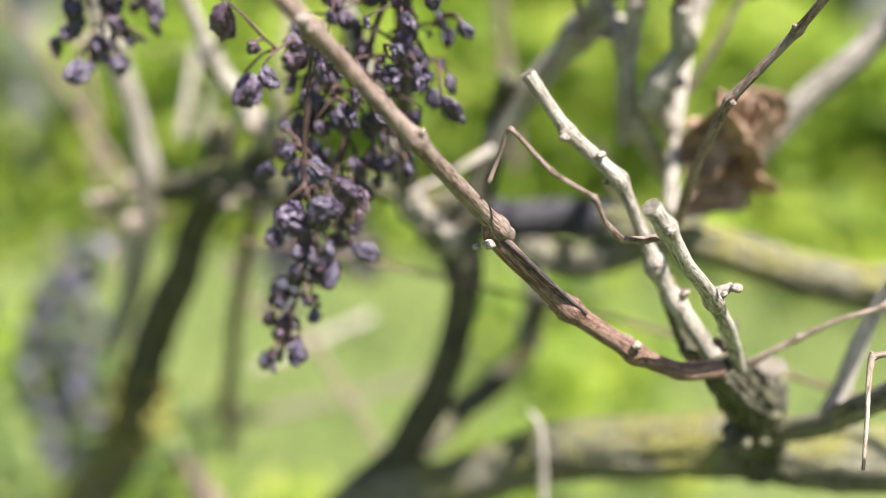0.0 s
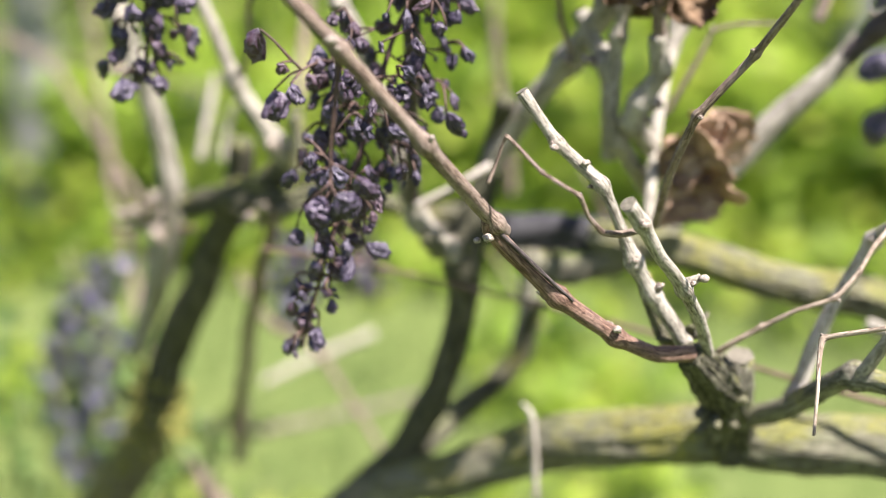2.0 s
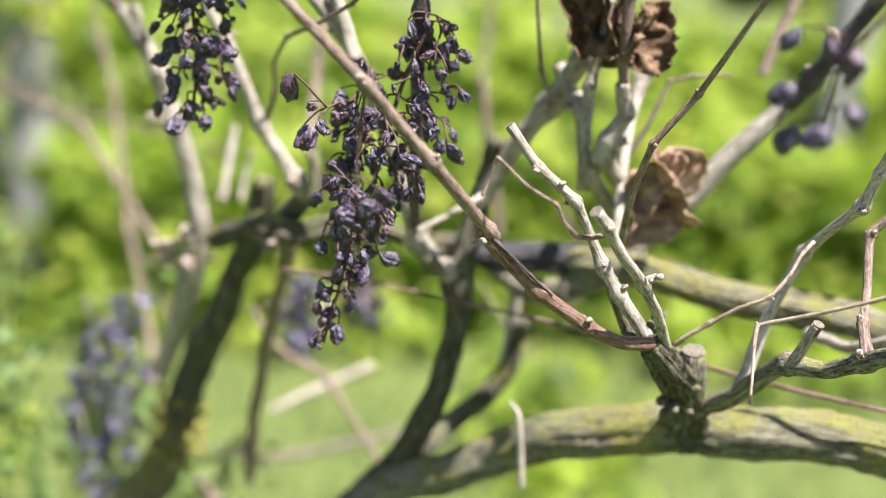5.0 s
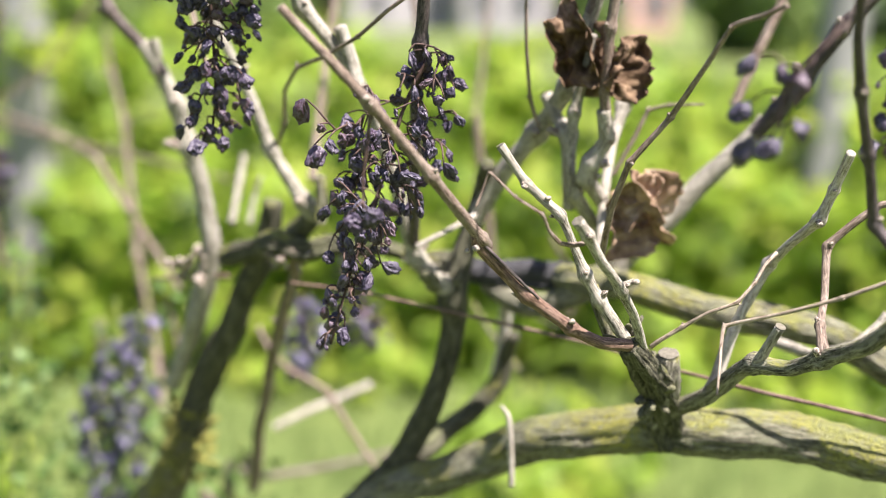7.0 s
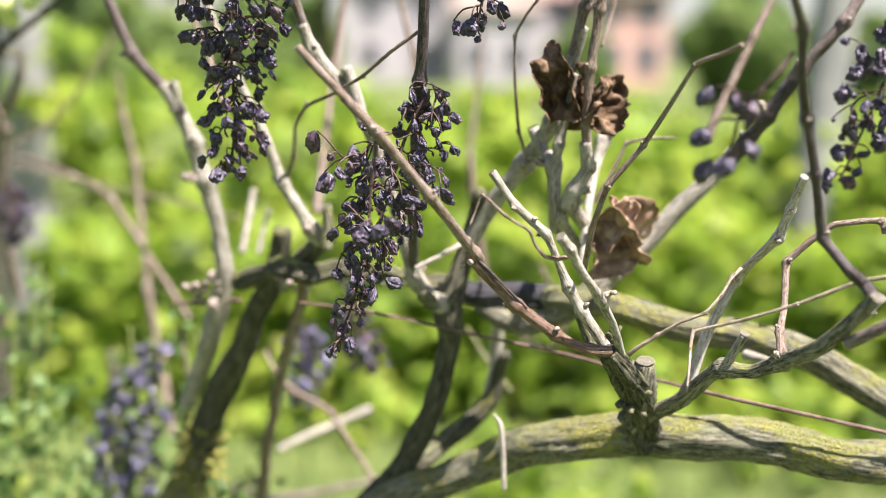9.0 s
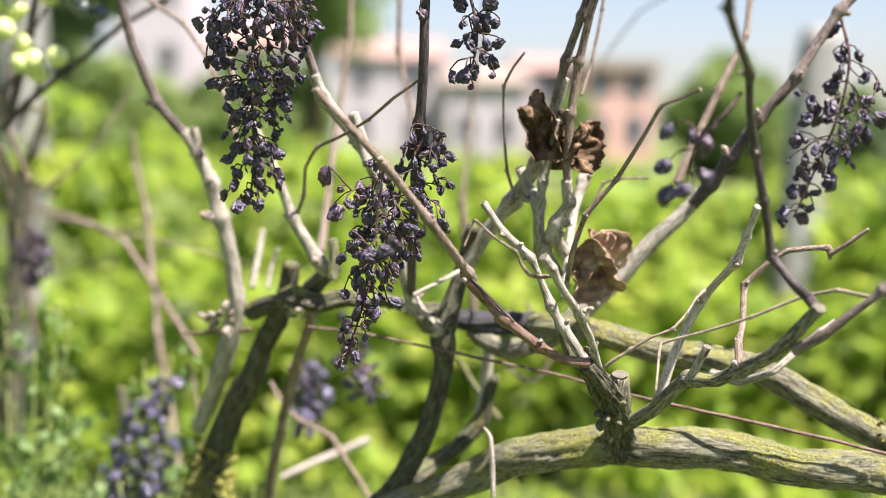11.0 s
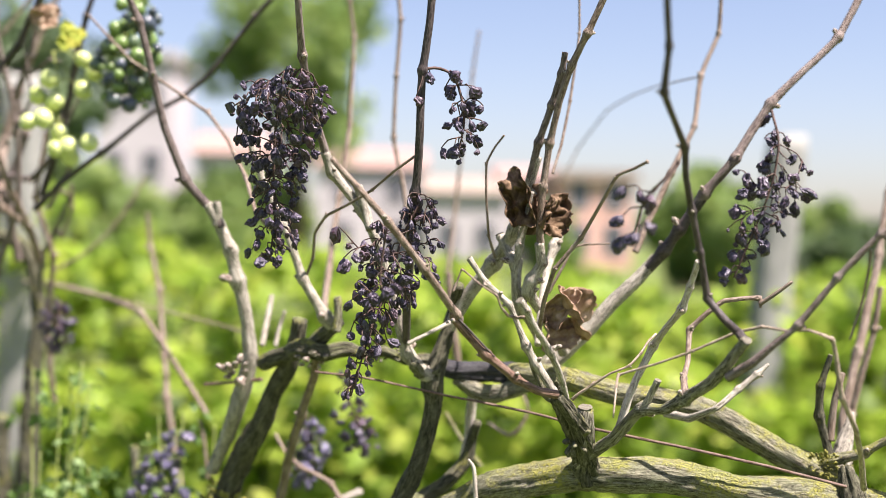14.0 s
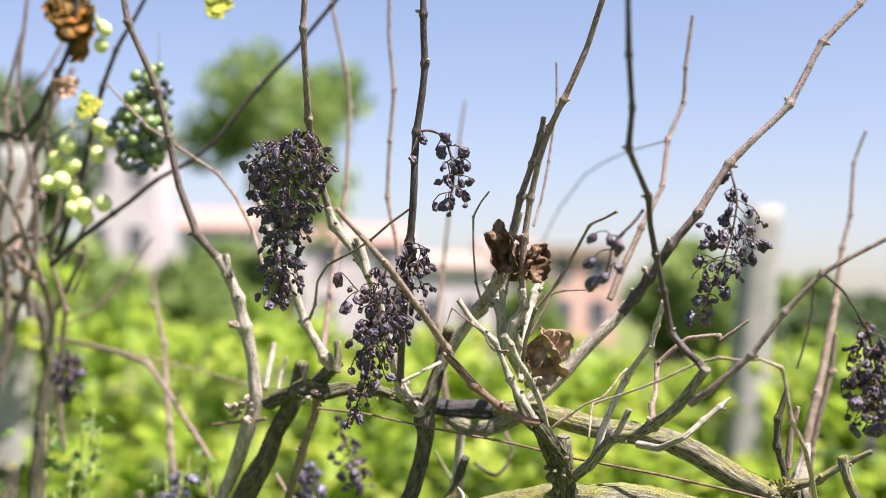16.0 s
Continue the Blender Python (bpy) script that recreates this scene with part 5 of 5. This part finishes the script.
shoot("cane", vine_post, DARK, [(-0.577, 1.050, 1.510, 6.0), (-0.533, 1.040, 1.500, 5.8), (-0.506, 1.030, 1.529, 5.5), (-0.487, 1.020, 1.563, 5.2), (-0.462, 1.010, 1.613, 5.0), (-0.450, 1.000, 1.668, 4.5), (-0.441, 1.000, 1.731, 4.0)], knots=(1, 2, 3, 4))
shoot("cane", vine_post, TAN, [(-0.582, 1.050, 1.454, 4.5), (-0.559, 1.050, 1.435, 4.8), (-0.539, 1.060, 1.398, 5.0), (-0.529, 1.080, 1.355, 5.5), (-0.514, 1.120, 1.305, 6.0)], knots=(1, 2))
shoot("cane", vine_post, TAN, [(-0.581, 1.200, 1.319, 8.0), (-0.588, 1.250, 1.364, 10.0), (-0.604, 1.300, 1.420, 10.0), (-0.581, 1.300, 1.501, 8.0), (-0.553, 1.300, 1.583, 6.0), (-0.524, 1.300, 1.648, 5.0)], knots=(2, 3))
shoot("twig", vine_post, TAN, [(-0.621, 1.250, 1.551, 3.0), (-0.588, 1.250, 1.583, 3.2), (-0.555, 1.250, 1.628, 3.0), (-0.522, 1.250, 1.691, 2.8)], knots=(1, 2))
shoot("twig", vine_post, TAN, [(-0.528, 1.300, 1.234, 3.0), (-0.476, 1.300, 1.266, 3.0), (-0.429, 1.300, 1.316, 3.0), (-0.391, 1.300, 1.380, 2.8)])
shoot("cane", vine_post, BROWN, [(-0.563, 1.250, 1.251, 9.0), (-0.571, 1.220, 1.345, 8.0), (-0.543, 1.200, 1.430, 7.0), (-0.549, 1.180, 1.487, 6.0), (-0.522, 1.150, 1.534, 5.0), (-0.505, 1.120, 1.613, 4.5)], knots=(1, 2, 3, 4))
shoot("cane", vine_post, TAN, [(-0.615, 1.300, 1.215, 8.0), (-0.610, 1.280, 1.303, 8.0), (-0.619, 1.250, 1.389, 7.0), (-0.592, 1.220, 1.474, 6.0), (-0.599, 1.200, 1.574, 5.0), (-0.572, 1.180, 1.674, 4.0)], knots=(1, 2, 3, 4))
shoot("twig", vine_post, BROWN, [(-0.482, 1.100, 1.325, 4.0), (-0.448, 1.080, 1.381, 3.5), (-0.453, 1.060, 1.427, 3.0), (-0.432, 1.050, 1.466, 2.5)], knots=(1, 2))
shoot("twig", vine_post, TAN, [(-0.477, 1.150, 1.286, 3.5), (-0.460, 1.140, 1.327, 3.0), (-0.460, 1.130, 1.359, 3.0)], knots=(1,))
shoot("twig", vine_post, BROWN, [(-0.515, 1.050, 1.503, 3.0), (-0.489, 1.040, 1.498, 3.0), (-0.461, 1.020, 1.512, 2.5), (-0.441, 1.000, 1.507, 2.0)], knots=(1, 2))
shoot("cane", vine_post, BROWN, [(-0.600, 1.18, 1.10, 8.0), (-0.566, 1.16, 1.24, 7.0), (-0.530, 1.13, 1.33, 6.0), (-0.525, 1.10, 1.44, 5.0), (-0.548, 1.08, 1.56, 4.5), (-0.536, 1.07, 1.70, 3.5)], knots=(1, 2, 3, 4))
shoot("cane", vine_post, UMBER, [(-0.625, 1.24, 1.34, 8.0), (-0.572, 1.20, 1.372, 7.0), (-0.522, 1.16, 1.366, 6.0), (-0.480, 1.12, 1.402, 5.0), (-0.462, 1.10, 1.470, 4.0)], knots=(1, 2, 3))
shoot("cane", vine_post, TAN, [(-0.500, 1.22, 1.05, 6.0), (-0.508, 1.20, 1.16, 6.0), (-0.492, 1.17, 1.26, 5.0), (-0.512, 1.15, 1.34, 4.5), (-0.497, 1.14, 1.43, 3.5)], knots=(1, 2, 3))
shoot("twig", vine_post, BROWN, [(-0.530, 1.10, 1.42, 3.5), (-0.500, 1.08, 1.47, 3.0), (-0.505, 1.06, 1.54, 2.6), (-0.478, 1.05, 1.60, 2.2)], knots=(1, 2))
shoot("twig", vine_post, TAN, [(-0.338, 1.000, 1.642, 0.8), (-0.337, 1.000, 1.601, 1.0)])
shoot("trunk", vine_right, OLD, [(0.40, 0.535, 1.03, 15), (0.45, 0.52, 0.97, 19), (0.475, 0.51, 0.8, 23), (0.46, 0.5, 0.5, 25), (0.47, 0.5, 0.2, 28), (0.46, 0.5, -0.03, 33)], rough=1.0)
shoot("trunk", vine_left, TRUNK, [(-0.30, 0.89, 0.80, 24), (-0.33, 0.90, 0.70, 26), (-0.35, 0.91, 0.4, 27), (-0.35, 0.92, 0.15, 29), (-0.36, 0.92, -0.03, 34)], rough=1.0)
shoot("trunk", vine_left, TRUNK, [(-0.075, 0.70, 0.93, 14), (-0.13, 0.73, 0.83, 15), (-0.22, 0.80, 0.6, 17), (-0.28, 0.87, 0.4, 18), (-0.34, 0.90, 0.2, 18)], rough=0.9)
shoot("trunk", vine_post, TRUNK, [(-0.60, 1.30, 1.02, 22), (-0.61, 1.31, 0.7, 24), (-0.60, 1.32, 0.4, 28), (-0.62, 1.32, -0.03, 38)], rough=1.2)
shoot("trunk", brush, OLD, [(-0.372, 1.15, 1.0, 7), (-0.36, 1.16, 0.7, 9), (-0.31, 1.17, 0.4, 12), (-0.30, 1.18, -0.03, 16)], rough=0.8)
cam.data.dof.focus_object = focus_cane

knobs(vine_right, (0.118, 0.468, 1.165), (0.013, 0.010, 0.013), 10, 0.0028, 1, KNOB)
knobs(vine_right, (0.140, 0.500, 1.125), (0.016, 0.014, 0.022), 36, 0.0042, 2, KNOB)
knobs(vine_left, (-0.185, 0.730, 1.150), (0.012, 0.012, 0.022), 12, 0.0045, 4, BUD)
knobs(vine_left, (0.012, 0.618, 1.160), (0.012, 0.010, 0.014), 8, 0.0060, 5, KNOB)

knobs(vine_left, (-0.205, 0.800, 0.985), (0.030, 0.024, 0.055), 110, 0.0038, 6, LICHEN, "lichen_crust")

knobs(vine_left, (-0.100, 0.668, 1.172), (0.020, 0.014, 0.014), 16, 0.0036, 8, BUD)
knobs(vine_left, (-0.030, 0.660, 1.176), (0.034, 0.010, 0.008), 12, 0.0030, 9, KNOB)
knobs(vine_right, (0.384, 0.550, 1.092), (0.026, 0.020, 0.016), 80, 0.0017, 10, LICHEN, "lichen_crust")
# Mossy joint in dark bark, added to put the shade at this end into colour.
shoot("stub", vine_right, TRUNK, [(0.394, 0.505, 1.036, 15.0), (0.391, 0.502, 1.062, 16.5), (0.388, 0.505, 1.082, 13.0), (0.386, 0.512, 1.096, 8.0)], rough=2.4, label="mossy knot on the arm, dark to stand in for shade")
shoot("stump", vine_right, GREY, [(0.400, 0.572, 1.066, 12.0), (0.406, 0.575, 1.090, 12.0), (0.411, 0.580, 1.112, 8.5), (0.418, 0.585, 1.136, 3.5)], rough=1.8, label="bleached broken stump")


def eye_bud(parent, place, size, out):
    """A pale winter bud that sits proud on a node."""
    b = part_of("bud", BUDS[int(place[0] * 1000) % 4], PALE_BUD, parent)
    b.matrix_basis = Matrix.LocRotScale(Vector(place), Vector(out).to_track_quat("Z", "Y"), (size * 1.15, size * 0.9, size * 0.8))
    b.material_slots[0].link = "OBJECT"
    b.material_slots[0].material = PALE_BUD


for place, size, out in (((-0.031, 0.3765, 1.309), 0.0022, (0.2, -1, 0.5)), ((0.003, 0.4035, 1.264), 0.0016, (-0.2, -1, 0.2)), ((0.0255, 0.4145, 1.228), 0.0023, (0.0, -1, -0.2)), ((0.0215, 0.4175, 1.226), 0.0016, (-0.5, -1, -0.4)),
                         ((0.080, 0.4295, 1.1835), 0.0022, (0.1, -1, 0.5)), ((0.0545, 0.4555, 1.2555), 0.0021, (-0.6, -1, -0.3)), ((0.067, 0.4545, 1.2485), 0.0022, (0.7, -1, 0.5)), ((0.113, 0.426, 1.207), 0.0024, (1, -0.6, 0.2))):
    eye_bud(vine_right, place, size, out)

# ---- grapes ----
cluster([(-0.109, 0.500, 1.437), (-0.125, 0.510, 1.413), (-0.130, 0.520, 1.359), (-0.129, 0.525, 1.309), (-0.133, 0.530, 1.273)],
        [0.010, 0.045, 0.042, 0.028, 0.023, 0.022, 0.016], 265, 0.0083, 11, "long drooping bunch of shrivelled dark purple grapes", RAISINS, RAISIN, DRY_STALK, hollow=0.45, tight=0.5)
cluster([(0.001, 0.50, 1.327), (-0.015, 0.50, 1.294), (-0.028, 0.49, 1.25), (-0.043, 0.48, 1.207), (-0.057, 0.475, 1.158)],
        [0.014, 0.038, 0.031, 0.018, 0.008], 200, 0.0077, 12, "tapering bunch of shrivelled dark purple grapes", RAISINS, RAISIN, DRY_STALK, hollow=0.35, tight=0.5,
        placed=[(-0.070, 0.477, 1.301, 0.0105), (-0.066, 0.483, 1.274, 0.0115), (-0.057, 0.469, 1.279, 0.008), (-0.062, 0.474, 1.287, 0.006), (-0.058, 0.476, 1.170, 0.0105), (0.009, 0.486, 1.264, 0.011)])
cluster([(-0.029, 0.384, 1.302), (-0.031, 0.384, 1.285), (-0.033, 0.385, 1.268), (-0.033, 0.384, 1.252)],
        [0.0, 0.0, 0.0, 0.003], 0, 0.013, 13, "three crumpled dark grapes on a thin red stalk", CRUMPLED, RAISIN, DRY_STALK, stalk_r=0.0008,
        placed=[(-0.043, 0.384, 1.248, 0.0135), (-0.031, 0.380, 1.252, 0.0125), (-0.022, 0.386, 1.256, 0.0125)])
cluster([(0.0, 0.485, 1.439), (0.014, 0.487, 1.440), (0.028, 0.49, 1.431), (0.036, 0.49, 1.398), (0.031, 0.49, 1.365)],
        [0.0, 0.002, 0.018, 0.025, 0.014], 28, 0.0120, 14, "small open bunch of wrinkled dark grapes", RAISINS, RAISIN, DRY_STALK, placed=[(-0.006, 0.478, 1.414, 0.009)])
cluster([(0.182, 0.308, 1.352), (0.172, 0.303, 1.340), (0.158, 0.306, 1.325), (0.153, 0.305, 1.308), (0.15, 0.305, 1.298)],
        [0.0, 0.0, 0.0, 0.0, 0.0], 0, 0.01, 15, "sprig with six dark blue-purple grapes", SAGGING, RAISIN, DRY_STALK,
        placed=[(0.145, 0.323, 1.312, 0.0105), (0.145, 0.314, 1.297, 0.011), (0.152, 0.295, 1.298, 0.011), (0.156, 0.291, 1.307, 0.009), (0.146, 0.323, 1.333, 0.010), (0.162, 0.302, 1.327, 0.012), (0.153, 0.312, 1.330, 0.008)])
cluster([(0.335, 0.588, 1.422), (0.338, 0.575, 1.395), (0.336, 0.57, 1.375), (0.329, 0.57, 1.343), (0.311, 0.57, 1.296), (0.297, 0.57, 1.262)],
        [0.0, 0.012, 0.038, 0.034, 0.020, 0.015], 70, 0.0116, 16, "drooping bunch of dried dark purple grapes", RAISINS, RAISIN, DRY_STALK)
cluster([(0.384, 0.345, 1.262), (0.390, 0.345, 1.240), (0.395, 0.345, 1.21), (0.395, 0.345, 1.175)],
        [0.006, 0.022, 0.034, 0.026], 170, 0.0105, 17, "full bunch of dark wrinkled grapes", RAISINS, RAISIN, DRY_STALK)
cluster([(-0.290, 0.99, 1.047), (-0.314, 0.99, 0.987), (-0.319, 0.99, 0.915), (-0.320, 0.99, 0.834)],
        [0.014, 0.034, 0.038, 0.018], 240, 0.0118, 18, "dense bluish bunch of withering grapes", RAISINS, BLUE_GRAPE, GREEN_STALK, tight=0.45)
low_bunch = cluster([(-0.126, 1.0, 1.063), (-0.122, 1.0, 1.023), (-0.133, 1.0, 0.984)], [0.012, 0.026, 0.012], 60, 0.0125, 19, "dark blue bunch of grapes low behind the vine", RAISINS, BLUE_GRAPE, DRY_STALK, tight=0.45)
cluster([(-0.080, 0.90, 1.130), (-0.064, 0.90, 1.08), (-0.050, 0.92, 1.035)], [0.010, 0.026, 0.016], 40, 0.011, 20, "dark dried bunch low behind the vine", RAISINS, RAISIN, DRY_STALK)
cluster([(-0.452, 1.0, 1.520), (-0.446, 1.0, 1.48), (-0.445, 1.0, 1.43), (-0.440, 1.0, 1.385)], [0.0, 0.0, 0.0, 0.0], 0, 0.02, 21, "loose bunch of plump bright green grapes", PLUMP, GREEN_GRAPE, GREEN_STALK,
        placed=[(-0.444, 0.992, 1.490, 0.0232), (-0.474, 0.996, 1.473, 0.0234), (-0.447, 1.004, 1.463, 0.0213), (-0.461, 0.985, 1.443, 0.0243), (-0.437, 0.993, 1.455, 0.0219), (-0.442, 1.015, 1.428, 0.0229), (-0.425, 1.010, 1.481, 0.0229), (-0.454, 1.004, 1.405, 0.0216), (-0.429, 1.004, 1.413, 0.0245), (-0.411, 1.001, 1.410, 0.0240), (-0.423, 1.005, 1.519, 0.0213), (-0.412, 1.008, 1.500, 0.0234), (-0.470, 0.994, 1.436, 0.0211), (-0.438, 1.011, 1.396, 0.0229)])
cluster([(-0.425, 1.0, 1.665), (-0.420, 1.0, 1.655), (-0.415, 1.0, 1.640)], [0.0, 0.0, 0.0], 0, 0.02, 23, "three small green grapes high on a cane", PLUMP, GREEN_GRAPE, GREEN_STALK, placed=[(-0.420, 1.0, 1.655, 0.019), (-0.408, 0.99, 1.650, 0.018), (-0.416, 1.0, 1.632, 0.021)])
cluster([(-0.342, 0.98, 1.589), (-0.348, 0.98, 1.54), (-0.354, 0.98, 1.50), (-0.357, 0.98, 1.463)], [0.020, 0.034, 0.036, 0.026], 95, 0.0205, 22, "bunch turning from green to dark blue", PLUMP, UNRIPE_GRAPE, GREEN_STALK, tight=0.42)
cluster([(-0.479, 1.15, 1.200), (-0.475, 1.15, 1.170), (-0.479, 1.15, 1.140)], [0.010, 0.026, 0.014], 60, 0.0115, 24, "dark dried bunch on the vine by the post", RAISINS, RAISIN, DRY_STALK, tight=0.5)
for x, y, z, a in ((-1.25, 4.6, 0.66, 20), (-0.72, 4.6, 0.60, 80), (0.16, 4.62, 0.64, 140), (0.55, 4.6, 0.55, 200), (1.5, 4.6, 0.7, 30), (2.1, 4.6, 0.80, 70), (-2.1, 4.6, 0.70, 10)):
    copy_thing(low_bunch, pose(x, y, z, 0, 0, a) @ Matrix.Scale(1.6, 4))

# ---- leaves ----
dry_leaf((0.104, 0.546, 1.329), 0.058, [(92, -16, -14, -0.24, 0.0, 0.05, 0.85, 1.05, 0.9), (84, 26, 20, 0.28, 0.03, -0.20, 0.78, 0.92, 0.9), (88, 6, 60, 0.02, 0.16, -0.10, 0.5, 0.9, 0.8)], 3, BROWN_LEAF, "dark brown withered leaf hanging on a cane", 2.0, 3, 1.5)
dry_leaf((0.138, 0.570, 1.222), 0.060, [(70, 15, 20, -0.12, 0.08, -0.20, 1.0, 0.8, 1.0), (72, -30, 75, 0.10, 0.0, 0.06, 0.95, 1.05, 1.0), (98, 40, -15, -0.05, -0.10, 0.16, 0.6, 0.85, 0.9)], 8, RUSSET_LEAF, "curled russet dry leaf caught among the canes", 1.5, 3, 0.6)
dry_leaf((-0.452, 1.0, 1.650), 0.070, [(80, 10, 12, -0.05, 0, 0.12), (84, 0, -20, 0.12, 0.1, -0.25), (75, 30, 5, -0.2, 0.05, 0.35)], 5, AUTUMN_LEAF, "dark brown and orange turning vine leaf", 0.8, 3)
dry_leaf((-0.425, 0.98, 1.535), 0.045, [(60, 30, 10, 0, 0, 0)], 6, YELLOW_LEAF, "yellow-green shrivelled leaf on the vine", 1.1, 1)
dry_leaf((-0.460, 0.99, 1.560), 0.042, [(70, 60, 0, 0, 0, 0)], 9, RUSSET_LEAF, "orange-brown curled leaf on the vine", 1.3, 1)
dry_leaf((-0.252, 0.90, 1.660), 0.05, [(70, 0, 30, 0, 0, 0)], 7, YELLOW_LEAF, "yellow-green leaf at a cane tip", 0.8, 1)


def weed(x, y, height, seed, label, leaves=30):
    """A pale flowering weed with small leaves up thin stems."""
    rng = random.Random(seed)
    ob = thing("weed", (x, y, 0), label, "weed")
    lines, places, sizes = [], [], []
    for i in range(9):
        a = rng.uniform(0, 6.28)
        tip = (x + math.cos(a) * rng.uniform(0.02, 0.09), y + math.sin(a) * 0.05, height * rng.uniform(0.86, 1.0))
        mid = ((x + tip[0]) / 2 + rng.uniform(-0.02, 0.02), y, tip[2] * 0.6)
        lines.append(([(x, y, -0.02), mid, tip], 0.0022, 0.0010))
        for k in range(leaves):
            f = rng.uniform(0.5, 1.0)
            p = np.array(mid) * (1 - f) + np.array(tip) * f
            places.append(p + np.array((rng.gauss(0, 0.016), rng.gauss(0, 0.012), rng.gauss(0, 0.012))))
            sizes.append(rng.uniform(0.008, 0.022))
    part_of("stem", merge_tubes(lines), GREEN_STALK, ob)
    part_of("leaves", scatter_leaves(places, sizes, rng, 0.8), WEED, ob, smooth=False)
    return ob


weed(-0.46, 1.0, 1.14, 1, "pale green flowering weed", 22)
weed(-0.41, 1.12, 1.00, 3, "pale green flowering weed", 22)
weed(-0.265, 0.97, 1.07, 2, "pale green flowering weed among the grapes", 22)
